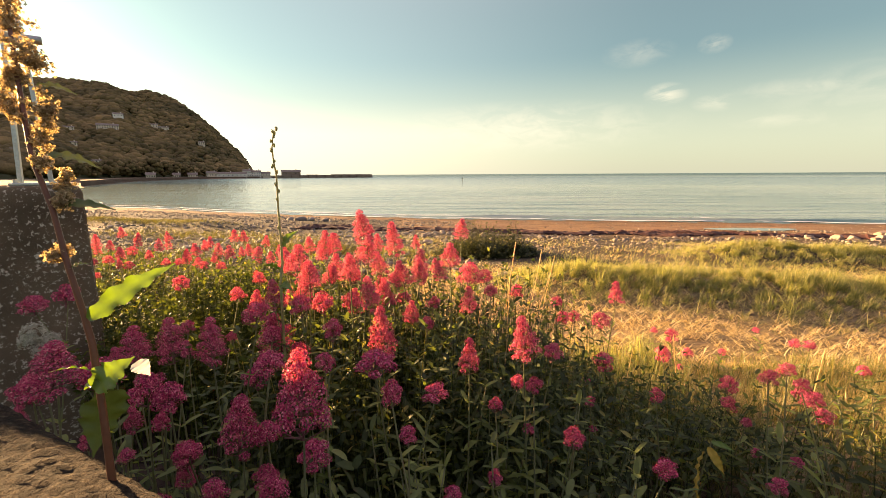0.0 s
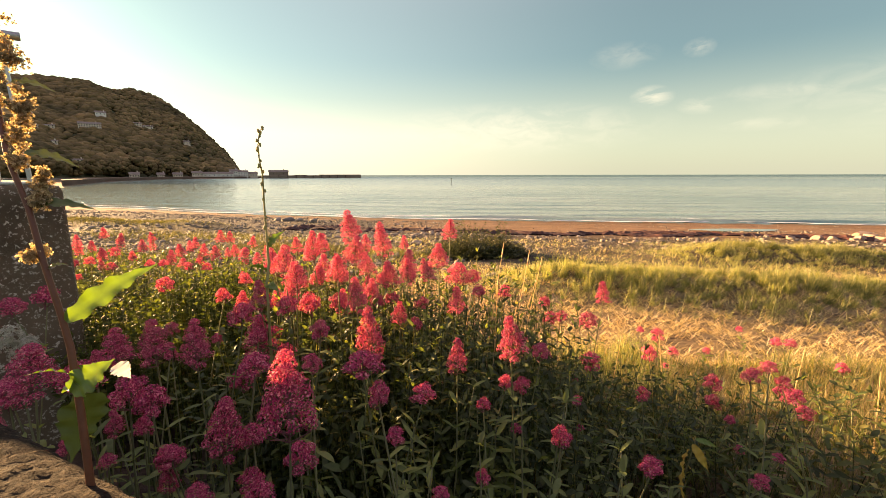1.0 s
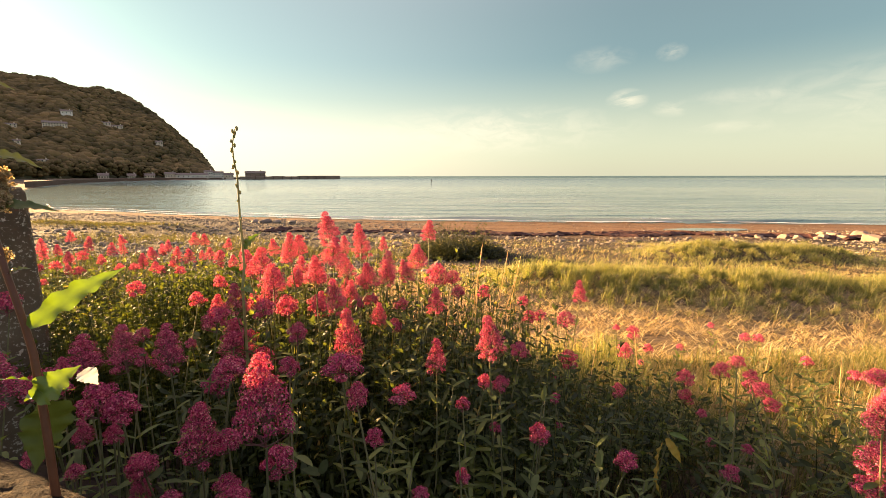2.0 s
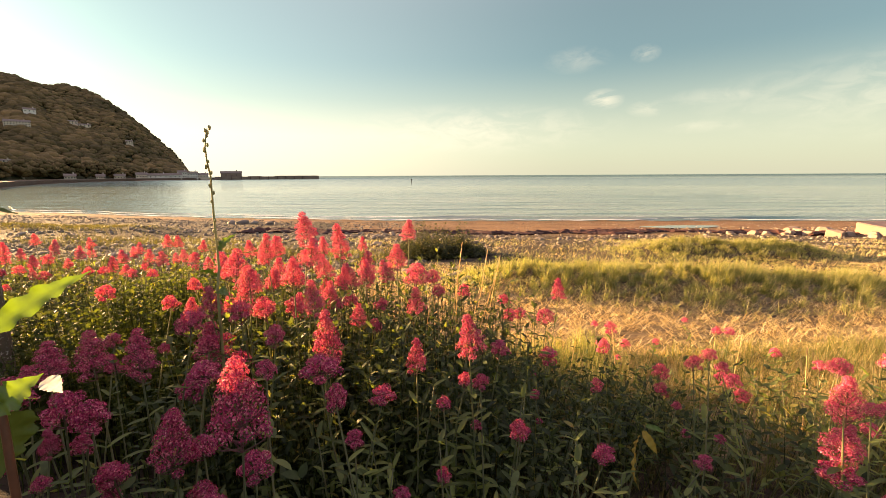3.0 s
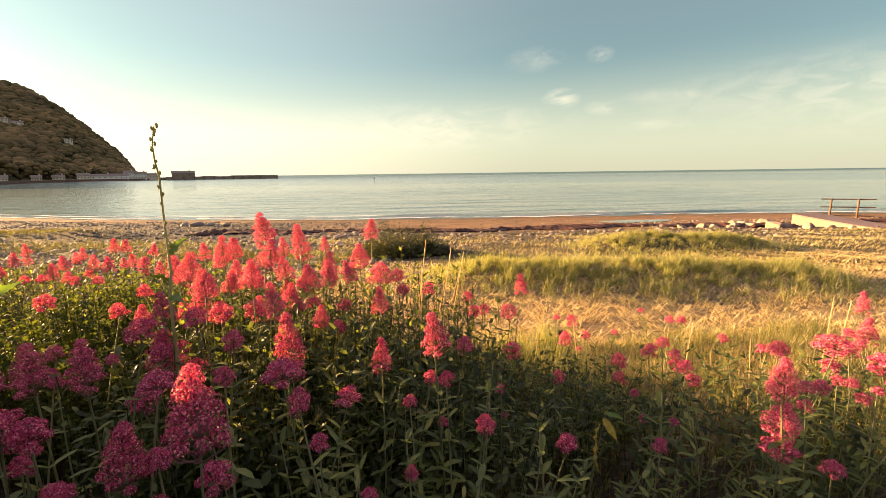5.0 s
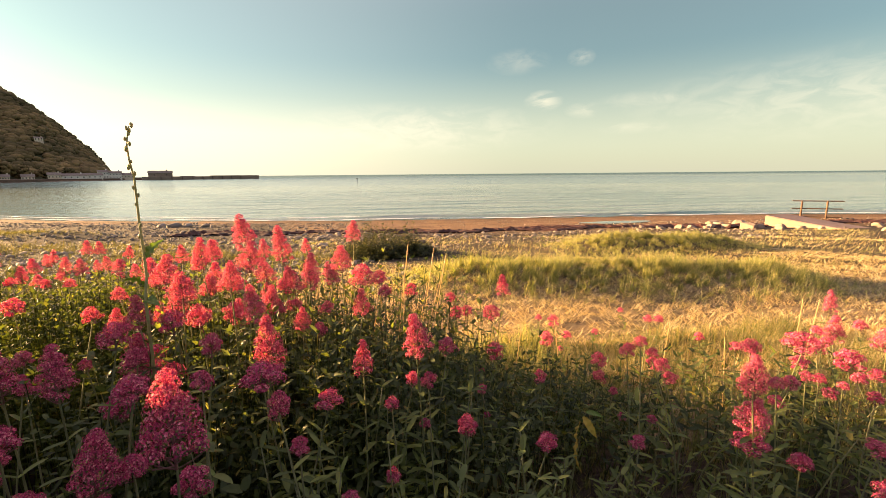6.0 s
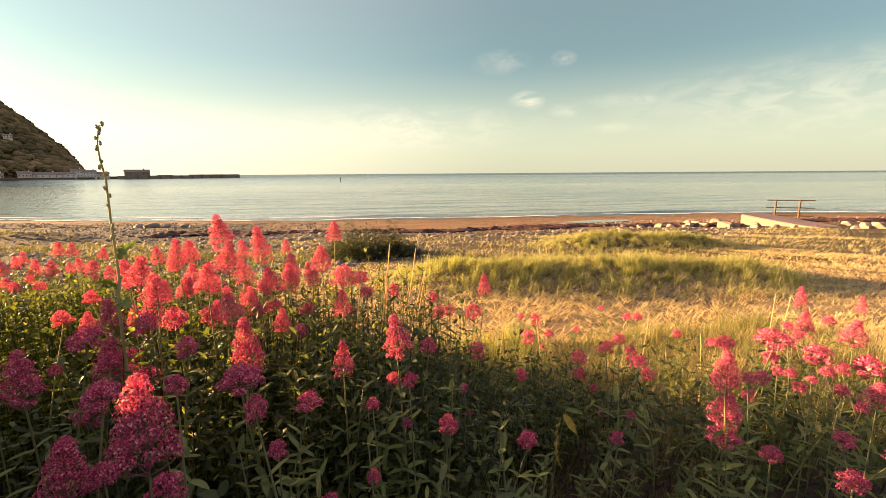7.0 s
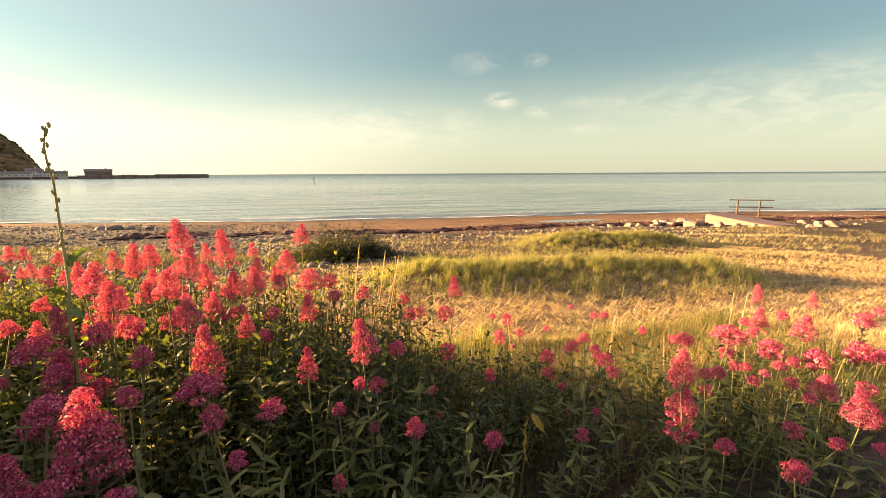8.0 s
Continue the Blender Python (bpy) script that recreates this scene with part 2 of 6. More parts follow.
# ---- materials: ground and water ----
def ground_material():
    m, nt, b = mat("shore_ground", 0.9, 0.2)
    at = nt.nodes.new("ShaderNodeAttribute")
    at.attribute_name = "inland"
    n_big, n_mid, n_fine = noise_tex(nt, 0.35), noise_tex(nt, 2.5), noise_tex(nt, 45.0, 4.0, 0.7)
    wob = nt.nodes.new("ShaderNodeMath")
    wob.operation = "MULTIPLY_ADD"
    wob.inputs[1].default_value, wob.inputs[2].default_value = 5.0, -2.5
    nt.links.new(n_mid, wob.inputs[0])
    add = nt.nodes.new("ShaderNodeMath")
    add.operation = "ADD"
    nt.links.new(at.outputs["Fac"], add.inputs[0])
    nt.links.new(wob.outputs[0], add.inputs[1])
    div = nt.nodes.new("ShaderNodeMath")
    div.operation = "DIVIDE"
    div.inputs[1].default_value = 40.0
    nt.links.new(add.outputs[0], div.inputs[0])
    col = ramp(nt, div.outputs[0], [(0.0, (0.16, 0.085, 0.04)), (0.10, (0.27, 0.155, 0.085)), (0.36, (0.31, 0.18, 0.095)), (0.41, (0.2, 0.12, 0.06)),
                                    (0.47, (0.085, 0.064, 0.042)), (0.63, (0.1, 0.078, 0.048)), (0.74, (0.44, 0.32, 0.18)), (1.0, (0.4, 0.29, 0.165))])
    col = mix_rgb(nt, col, ramp(nt, n_big, [(0.35, (0.7, 0.72, 0.6)), (0.65, (1.0, 1.0, 1.0))]), 0.8, "MULTIPLY")
    col = mix_rgb(nt, col, ramp(nt, n_fine, [(0.3, (0.45, 0.42, 0.4)), (0.65, (1.0, 1.0, 1.0))]), 0.8, "MULTIPLY")
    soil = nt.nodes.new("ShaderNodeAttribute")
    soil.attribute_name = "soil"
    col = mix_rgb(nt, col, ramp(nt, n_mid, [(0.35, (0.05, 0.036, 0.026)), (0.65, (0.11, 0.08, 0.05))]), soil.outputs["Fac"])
    n_mat = noise_tex(nt, 20.0, 4.0, 0.65, (0.55, 1.5, 1.0))
    col = mix_rgb(nt, col, ramp(nt, n_mat, [(0.36, (0.26, 0.22, 0.20)), (0.48, (1.0, 1.0, 1.0))]), 0.9, "MULTIPLY")
    n_drift = noise_tex(nt, 1.0, 5.0, 0.7, (0.18, 1.3, 1.0))
    col = mix_rgb(nt, col, ramp(nt, n_drift, [(0.36, (0.45, 0.4, 0.38)), (0.56, (1.0, 1.0, 1.0))]), 0.8, "MULTIPLY")
    nt.links.new(col, b.inputs["Base Color"])
    bump(nt, b, n_fine, 0.7, 0.02)
    return m


def sea_material():
    m, nt, b = mat("sea_water", 0.12, 0.5)
    b.inputs["IOR"].default_value = 1.33
    n1 = noise_tex(nt, 1.0, 5.0, 0.6, (0.10, 0.55, 1.0))
    n2 = noise_tex(nt, 1.0, 4.0, 0.6, (0.035, 0.45, 1.0))
    n3 = noise_tex(nt, 1.0, 3.0, 0.6, (0.5, 2.2, 1.0))
    n4 = noise_tex(nt, 1.0, 4.0, 0.6, (0.004, 0.03, 1.0))
    # open water is deeper and more ruffled than the silty shallows
    sep = nt.nodes.new("ShaderNodeSeparateXYZ")
    nt.links.new(nt.nodes.new("ShaderNodeNewGeometry").outputs["Position"], sep.inputs[0])
    off = nt.nodes.new("ShaderNodeMapRange")
    off.inputs["From Min"].default_value, off.inputs["From Max"].default_value = 180.0, 800.0
    nt.links.new(sep.outputs["Y"], off.inputs["Value"])
    near = ramp(nt, n2, [(0.36, (0.075, 0.125, 0.108)), (0.62, (0.25, 0.29, 0.24))])
    far = ramp(nt, n4, [(0.3, (0.03, 0.085, 0.085)), (0.7, (0.07, 0.14, 0.13))])
    nt.links.new(mix_rgb(nt, near, far, off.outputs[0]), b.inputs["Base Color"])
    ro = nt.nodes.new("ShaderNodeMapRange")
    ro.inputs["From Min"].default_value, ro.inputs["From Max"].default_value = 150.0, 900.0
    ro.inputs["To Min"].default_value, ro.inputs["To Max"].default_value = 0.12, 0.42
    nt.links.new(sep.outputs["Y"], ro.inputs["Value"])
    nt.links.new(ro.outputs[0], b.inputs["Roughness"])
    s1 = nt.nodes.new("ShaderNodeMath")
    s1.operation = "MULTIPLY_ADD"
    s1.inputs[1].default_value = 0.3
    nt.links.new(n3, s1.inputs[0])
    nt.links.new(n1, s1.inputs[2])
    bump(nt, b, s1.outputs[0], 1.0, 0.15)
    return m


M_GROUND, M_SEA = ground_material(), sea_material()


# ---- ground and sea ----
def spaced(lo, hi, fine_lo, fine_hi, step, grow=1.18):
    """Grid lines: even and close in the middle, ever wider outwards."""
    out = list(np.arange(fine_lo, fine_hi, step))
    s = step
    while out[-1] < hi:
        s *= grow
        out.append(out[-1] + s)
    s = step
    while out[0] > lo:
        s *= grow
        out.insert(0, out[0] - s)
    return np.array(out)


def grid_mesh(name, xs, ys, zf, material, keep=None):
    gx, gy = np.meshgrid(xs, ys)
    gz = zf(gx, gy)
    nx, ny = len(xs), len(ys)
    i = np.arange(ny - 1)[:, None] * nx + np.arange(nx - 1)[None, :]
    f = np.stack([i, i + 1, i + nx + 1, i + nx], -1).reshape(-1, 4)
    if keep is not None:
        k = keep(gx, gy).reshape(-1)
        f = f[k[f].any(1)]
    return mesh_np(name, np.stack([gx, gy, gz], -1).reshape(-1, 3), f, material, True), gx, gy


def far_ground(x, y):
    d = shore_dist(x, y)
    z = ground_z(x, y)
    return np.where(d < -60, -6.0, z)


me_ground, gx, gy = grid_mesh("ground", spaced(-900, 900, -12, 16, 0.14), spaced(-400, 900, -1.5, 13, 0.13), far_ground, M_GROUND)
attr = me_ground.attributes.new("inland", "FLOAT", "POINT")
inland = shore_dist(gx, gy)
inland = inland - 13.0 * np.clip((-0.4 - gx) / 1.8, 0, 1) * np.clip((inland - 21) / 6, 0, 1)     # the shingle reaches further up the western shore
west = np.clip((-1.0 - gx) / 3.0, 0, 1) * np.clip((inland - 2.5) / 1.5, 0, 1)
inland = np.where(inland < 19.5, inland + (19.5 - inland) * west, inland)     # and down almost to the water
attr.data.foreach_set("value", inland.reshape(-1).astype(np.float32))
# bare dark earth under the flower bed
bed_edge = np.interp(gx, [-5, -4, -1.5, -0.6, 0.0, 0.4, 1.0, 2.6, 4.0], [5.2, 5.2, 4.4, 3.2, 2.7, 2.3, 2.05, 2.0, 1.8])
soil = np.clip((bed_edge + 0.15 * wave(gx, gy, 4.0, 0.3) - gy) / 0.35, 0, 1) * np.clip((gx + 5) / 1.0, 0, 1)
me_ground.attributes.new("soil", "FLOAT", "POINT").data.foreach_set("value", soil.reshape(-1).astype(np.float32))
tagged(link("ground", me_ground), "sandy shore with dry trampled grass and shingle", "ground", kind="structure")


def sea_z(x, y):
    near = np.clip(1 - np.hypot(x, y) / 260, 0, 1)
    swell = 0.17 * np.exp(-((shore_dist(x, y) + 1.7 + 0.5 * np.sin(x * 0.21)) / 0.55) ** 2) * np.clip((x + 4) / 8, 0, 1)
    return SEA_Z + swell + near * (0.035 * np.sin(y * 1.1 + 0.5 * np.sin(x * 0.13) + 0.25 * x) + 0.02 * np.sin(y * 2.7 + x * 0.21 + np.sin(x * 0.31)))


me_sea, _, _ = grid_mesh("sea", spaced(-4800, 4800, -60, 60, 1.2, 1.12), spaced(-600, 4800, 16, 90, 0.35, 1.12), sea_z, M_SEA,
                         keep=lambda x, y: shore_dist(x, y) < 1.5)
tagged(link("sea", me_sea), "calm blue-green sea with low ripples", "sea", kind="structure")


# ---- materials: built things and far land ----
M_SLIP = rough_mat("pale_concrete", [(0.3, (0.26, 0.17, 0.13)), (0.7, (0.37, 0.25, 0.195))], 1.2, 0.9, 30.0, 0.4, 0.01)
M_STEEL = rough_mat("galvanised_steel", [(0.3, (0.42, 0.42, 0.4)), (0.7, (0.6, 0.6, 0.57))], 8.0, 0.38, 90.0, 0.1, 0.002, 0.5, None, 0.8)
M_RUST = rough_mat("rusty_steel", [(0.3, (0.08, 0.05, 0.035)), (0.7, (0.17, 0.1, 0.06))], 6.0, 0.7, 60.0, 0.3, 0.004)
M_WHITE = rough_mat("white_render", [(0.3, (0.78, 0.72, 0.6)), (0.7, (0.88, 0.82, 0.7))], 0.3, 0.8, 3.0, 0.2, 0.02)
M_CREAM = rough_mat("cream_render", [(0.3, (0.66, 0.54, 0.39)), (0.7, (0.78, 0.65, 0.48))], 0.3, 0.8, 3.0, 0.2, 0.02)
M_SLATE = rough_mat("slate_roof", [(0.3, (0.16, 0.125, 0.095)), (0.7, (0.24, 0.19, 0.145))], 0.4, 0.7, 3.0, 0.3, 0.03)
M_GLASS = mat("window_glass", 0.08, 0.6)[0]
M_GLASS.node_tree.nodes["Principled BSDF"].inputs["Base Color"].default_value = (0.03, 0.035, 0.04, 1)


def woodland_material():
    """Broadleaf crowns: each its own green or brown, mottled by its leaf clumps."""
    m, nt, b = mat("hillside_woodland", 0.95, 0.1)
    isl = nt.nodes.new("ShaderNodeNewGeometry").outputs["Random Per Island"]
    col = ramp(nt, isl, [(0.0, (0.13, 0.105, 0.05)), (0.5, (0.18, 0.142, 0.066)), (0.85, (0.225, 0.172, 0.08)), (1.0, (0.29, 0.215, 0.1))])
    clump = noise_tex(nt, 0.7, 5.0, 0.75)
    big = noise_tex(nt, 0.012, 3.0)
    col = mix_rgb(nt, col, ramp(nt, clump, [(0.38, (0.7, 0.7, 0.7)), (0.6, (1.0, 1.0, 1.0))]), 0.9, "MULTIPLY")
    col = mix_rgb(nt, col, ramp(nt, big, [(0.38, (0.45, 0.46, 0.42)), (0.62, (1.15, 1.0, 0.9))]), 0.9, "MULTIPLY")
    nt.links.new(col, b.inputs["Base Color"])
    bump(nt, b, clump, 0.6, 0.8)
    return m


M_WOODS = woodland_material()
M_HILL = rough_mat("hill_soil", [(0.3, (0.04, 0.05, 0.02)), (0.7, (0.09, 0.08, 0.04))], 0.03, 0.95, 0.4, 0.8, 1.0, 0.1)
M_PIERSTONE = rough_mat("harbour_stone", [(0.3, (0.22, 0.16, 0.115)), (0.7, (0.34, 0.26, 0.185))], 0.15, 0.9, 1.5, 0.5, 0.1)


# ---- the wooded headland ----
SKY_AZ = [-62, -56, -50, -45.0, -42.4, -39.1, -37.5, -36.9, -35.7, -33.9, -32.5, -31.0, -29.5, -28.2, -27.1, -26.3, -25.5, -24.8, -24.4, -23.5]
SKY_EL = [3.6, 4.4, 6.2, 8.6, 8.9, 8.95, 9.0, 8.75, 8.4, 8.6, 8.25, 7.4, 6.35, 5.1, 4.0, 3.1, 2.2, 0.9, 0.15, -0.3]


def hill_z(x, y):
    az, r = np.degrees(np.arctan2(x, y)), np.hypot(x, y)
    el = np.interp(az, SKY_AZ, SKY_EL)
    crest = 880.0 + 40 * np.sin(az * 0.9)
    foot = np.interp(az, [-60, -50, -42, -36, -30, -25], [260, 300, 380, 470, 540, 600])
    f = np.clip((r - foot) / (crest - foot), 0, 1)
    up = el * (1 - (1 - f) ** 1.5) + 0.12 * np.sin(az * 1.7 + r * 0.02) * f * (1 - f)
    z = np.maximum(SEA_Z + 1.5, 1.45 + np.minimum(r, crest) * np.tan(np.radians(up)))
    back = np.clip((r - crest) / 500, 0, 1)
    return np.where(r < foot - 5, -4.0, z - back * back * 150)


def polar_mesh(name, azs, rs, material):
    A, R = np.meshgrid(np.radians(azs), rs)
    X, Y = np.sin(A) * R, np.cos(A) * R
    nx, ny = len(azs), len(rs)
    i = np.arange(ny - 1)[:, None] * nx + np.arange(nx - 1)[None, :]
    f = np.stack([i, i + 1, i + nx + 1, i + nx], -1).reshape(-1, 4)
    return mesh_np(name, np.stack([X, Y, hill_z(X, Y)], -1).reshape(-1, 3), f, material, True)


headland = tagged(link("headland", polar_mesh("headland", np.linspace(-62, -23.6, 110), np.linspace(300, 1350, 80), M_HILL)),
                  "steep wooded headland above the bay", "hill", kind="structure")


def ico(sub):
    bm = bmesh.new()
    bmesh.ops.create_icosphere(bm, subdivisions=sub, radius=1.0)
    v = np.array([q.co[:] for q in bm.verts])
    f = np.array([[q.index for q in p.verts] for p in bm.faces])
    bm.free()
    return v, f


def scatter_blobs(name, pts, radii, material, rng, sub=1, flat=0.8, jag=0.25, smooth=False):
    """Many uneven lumps joined in one mesh."""
    v0, f0 = ico(sub)
    n, k = len(pts), len(v0)
    ang = rng.uniform(0, 2 * np.pi, n)
    ca, sa = np.cos(ang), np.sin(ang)
    jagged = 1 + jag * rng.uniform(-1, 1, (n, k))
    base = v0[None] * jagged[..., None] * radii[:, None, :]
    x = base[..., 0] * ca[:, None] - base[..., 1] * sa[:, None]
    y = base[..., 0] * sa[:, None] + base[..., 1] * ca[:, None]
    vs = np.stack([x, y, base[..., 2] * flat], -1) + pts[:, None, :]
    fs = (f0[None] + (np.arange(n) * k)[:, None, None]).reshape(-1, 3)
    return link(name, mesh_np(name, vs.reshape(-1, 3), fs, material, smooth))


rng = np.random.default_rng(3)
n = 8500
az = rng.uniform(-50, -24.3, n)
rr = 330 + 640 * rng.uniform(0, 1, n) ** 0.8
tx, ty = np.sin(np.radians(az)) * rr, np.cos(np.radians(az)) * rr
tz = hill_z(tx, ty)
ok = tz > 3
tx, ty, tz = tx[ok], ty[ok], tz[ok]
tr_ = rng.uniform(2.6, 6.4, len(tx)) * (0.7 + 0.5 * (np.sin(tx * 0.03) * np.cos(ty * 0.037) + 1) / 2)
tree_r = np.stack([tr_, tr_, tr_ * rng.uniform(0.55, 0.95, len(tx))], 1)
tree_p = np.stack([tx, ty, tz + tr_ * 0.35], 1)
front = np.hypot(tx, ty) < 620
tagged(scatter_blobs("woodland", tree_p[front], tree_r[front], M_WOODS, rng, 2, 0.9, 0.10, True), "dense dark green woodland on the lower headland", "woodland", kind="stuff")
tagged(scatter_blobs("upper_woodland", tree_p[~front], tree_r[~front], M_WOODS, rng, 2, 0.9, 0.10, True), "dense dark woodland along the top of the headland", "woodland", kind="stuff")


def hill_spot(az, el):
    """The place on the headland that is seen at that bearing and height."""
    a = radians(az)
    for r in np.arange(300, 1300, 2.0):
        x, y = math.sin(a) * r, math.cos(a) * r
        z = float(hill_z(np.array(x), np.array(y)))
        if z >= 1.45 + r * math.tan(radians(el)):
            return Vector((x, y, z))
    return Vector((math.sin(a) * 900, math.cos(a) * 900, 1.45 + 900 * math.tan(radians(el))))


def house(spot, wide, deep, high, wall_m, label, storeys=2, cols=4, turn=None, roof_h=None, category="house"):
    """A gabled house that faces the bay: walls, roof, chimney and a grid of windows."""
    top = tagged(new("house"), label, category, "houses on the bay")
    a = math.atan2(spot.x, spot.y) if turn is None else radians(turn)
    top.matrix_basis = Matrix.Translation(spot + Vector((-spot.x, -spot.y, 0)).normalized() * (5 if spot.z > 3 else 0) + Vector((0, 0, 1.0 if spot.z > 3 else 0))) @ Matrix.Rotation(-a, 4, "Z")
    bm = bmesh.new()
    box(bm, -wide / 2, wide / 2, -deep / 2, deep / 2, -9, high)
    part("wall", bm, wall_m, top)
    rh = roof_h or deep * 0.25
    o = 0.4
    vs = [(-wide / 2 - o, -deep / 2 - o, high - 0.1), (wide / 2 + o, -deep / 2 - o, high - 0.1), (wide / 2 + o, deep / 2 + o, high - 0.1), (-wide / 2 - o, deep / 2 + o, high - 0.1),
          (-wide / 2 - o, 0, high + rh), (wide / 2 + o, 0, high + rh)]
    fs = [(0, 1, 5, 4), (2, 3, 4, 5), (3, 0, 4), (1, 2, 5), (3, 2, 1, 0)]
    link("roof", mesh_np("roof", vs, fs, M_SLATE), top)
    bm = bmesh.new()
    box(bm, wide * 0.25, wide * 0.25 + 0.9, -0.4, 0.4, high, high + rh + 1.0)
    part("chimney", bm, wall_m, top)
    sh, cw = high / storeys, wide / cols
    bm = bmesh.new()
    box(bm, -0.4, 0.4, -0.08, 0.1, -0.5, 0.5)
    me = bpy.data.meshes.new("window")
    bm.to_mesh(me)
    bm.free()
    me.materials.append(M_GLASS)
    for i in range(storeys):
        for k in range(cols):
            link("window", me, top, "", pose(-wide / 2 + cw * (k + 0.5), -deep / 2, sh * (i + 0.55)))
    return top


house(hill_spot(-37.8, 4.45), 19, 9, 5.0, M_CREAM, "long cream hotel with a slate roof on the wooded hillside", 3, 9)
house(hill_spot(-36.8, 5.5), 10, 8, 7, M_WHITE, "white gabled house among the trees", 2, 3)
for azi, el, w_ in ((-33.8, 5.0, 13), (-32.9, 4.75, 16), (-29.4, 3.35, 11), (-42.0, 4.3, 12), (-40.9, 4.35, 15), (-43.2, 4.4, 13), (-40.9, 2.9, 17)):
    sp = hill_spot(azi, el)
    house(sp, w_ * sp.length / 1000, 7 * sp.length / 900, 4.2 * sp.length / 900, M_CREAM, "small pale house half hidden in the hillside woodland", 2, 3)
for azi, el, w_ in ((-39.1, 1.15, 15), (-44.9, 2.1, 13), (-45.7, 1.0, 14), (-44.0, 0.8, 16), (-43.1, 0.55, 14), (-38.3, 0.35, 14)):
    sp = hill_spot(azi, el)
    house(sp, w_ * sp.length / 1000, 7 * sp.length / 900, 4.2 * sp.length / 900, M_CREAM, "pale seafront house at the foot of the headland", 2, 3)


def on_bay(azi, r, z=SEA_Z + 1.6):
    return Vector((math.sin(radians(azi)) * r, math.cos(radians(azi)) * r, z))


for azi, r, w_, h_, m_ in ((-34.6, 445, 7, 2.6, M_CREAM), (-32.2, 470, 6, 2.4, M_CREAM), (-30.6, 485, 8, 2.6, M_CREAM), (-28.7, 505, 9, 4.0, M_CREAM), (-27.2, 512, 17, 3.2, M_WHITE), (-25.8, 518, 15, 3.4, M_WHITE),
                           (-24.9, 526, 8, 6.2, M_WHITE), (-23.9, 530, 10, 5.2, M_WHITE), (-22.9, 533, 11, 3.6, M_CREAM)):
    house(on_bay(azi, r), w_, 8, h_, m_, "low white cottage on the harbour front", 2 if h_ > 5 else 1, 4)
house(on_bay(-19.9, 510, SEA_Z + 2.5), 20, 9, 4.2, M_PIERSTONE, "dark stone harbour shed at the root of the pier", 1, 2, category="shed")

# quay along the far side of the bay
M_FARSHORE = rough_mat("far_shore_rock", [(0.3, (0.09, 0.055, 0.035)), (0.7, (0.17, 0.105, 0.065))], 0.08, 0.95, 0.8, 0.6, 0.2)
qv, qf = [], []
for i, (x, y) in enumerate(SHORE[3:10]):
    ux, uy = x / math.hypot(x, y), y / math.hypot(x, y)
    qv += [(x + ux * 2, y + uy * 2, SEA_Z - 1), (x + ux * 3, y + uy * 3, SEA_Z + 1.9), (x + ux * 26, y + uy * 26, SEA_Z + 2.1), (x + ux * 27, y + uy * 27, SEA_Z - 1)]
    if i:
        a = 4 * i
        qf += [(a - 4 + k, a + k, a + k + 1, a - 3 + k) for k in range(3)]
tagged(link("quay", mesh_np("quay", qv, qf, M_FARSHORE)), "low dark stone quay along the far shore of the bay", "quay", kind="structure")

# round trees at the foot of the hill
rng = np.random.default_rng(8)


def far_tree(spot, r):
    top = tagged(new("tree"), "round dark green broadleaf tree on the far shore", "tree", "trees on the far shore")
    top.matrix_basis = Matrix.Translation(spot)
    v, f = tube([(0, 0, -2), (0.1, 0, r * 0.5), (0.2, 0.1, r * 1.1)], [r * 0.09, r * 0.07, r * 0.03])
    link("trunk", mesh_np("trunk", v, f, M_HILL), top)
    k = 90
    p = rng.normal(0, 1, (k, 3))
    p /= np.linalg.norm(p, axis=1)[:, None]
    p = p * r * rng.uniform(0.45, 0.85, (k, 1)) * np.array([1.15, 1.15, 0.85]) + np.array([0, 0, r * 1.05])
    rad = np.repeat(rng.uniform(0.18, 0.36, (k, 1)) * r, 3, 1)
    crown = scatter_blobs("crown", p, rad, M_WOODS, rng, 1, 0.8, 0.18, True)
    crown.parent = top


for azi, r, s_ in ((-39.6, 400, 7), (-38.2, 420, 8), (-37.0, 440, 9), (-35.8, 450, 8), (-34.6, 455, 10), (-33.4, 465, 8), (-32.5, 470, 9), (-31.0, 495, 7), (-29.4, 505, 6), (-27.6, 530, 6), (-41.2, 370, 7),
                   (-42.8, 350, 8), (-44.3, 340, 6)):
    far_tree(on_bay(azi, r + 15, SEA_Z + 1.0), s_)

# ---- harbour pier ----
bm = bmesh.new()
p0, p1 = on_bay(-21.6, 500, 0), on_bay(-10.1, 520, 0)
dv = (p1 - p0)
ln = dv.length
box(bm, 0, ln, -5, 5, -4, 3.2, 0.3)
box(bm, ln * 0.55, ln, -5, -3.6, 2.6, 3.9, 0.15)
box(bm, ln - 16, ln + 1, -5.5, 5.5, -4, 3.6, 0.3)
pier = tagged(new("harbour_pier"), "long low dark stone harbour pier reaching into the bay", "pier")
pier.matrix_basis = Matrix.Translation((p0.x, p0.y, SEA_Z)) @ Matrix.Rotation(math.atan2(dv.y, dv.x), 4, "Z")
part("pier_wall", bm, M_PIERSTONE, pier)
bm = bmesh.new()
box(bm, ln * 0.3, ln * 0.42, -3, 2, 2.6, 3.7, 0.1)
part("hut", bm, M_PIERSTONE, pier)
for k in range(9):
    bm = bmesh.new()
    box(bm, 14 + k * 9, 14.7 + k * 9, -5.6, -5.0, -3, 3.4)
    part("fender_post", bm, M_RUST, pier)

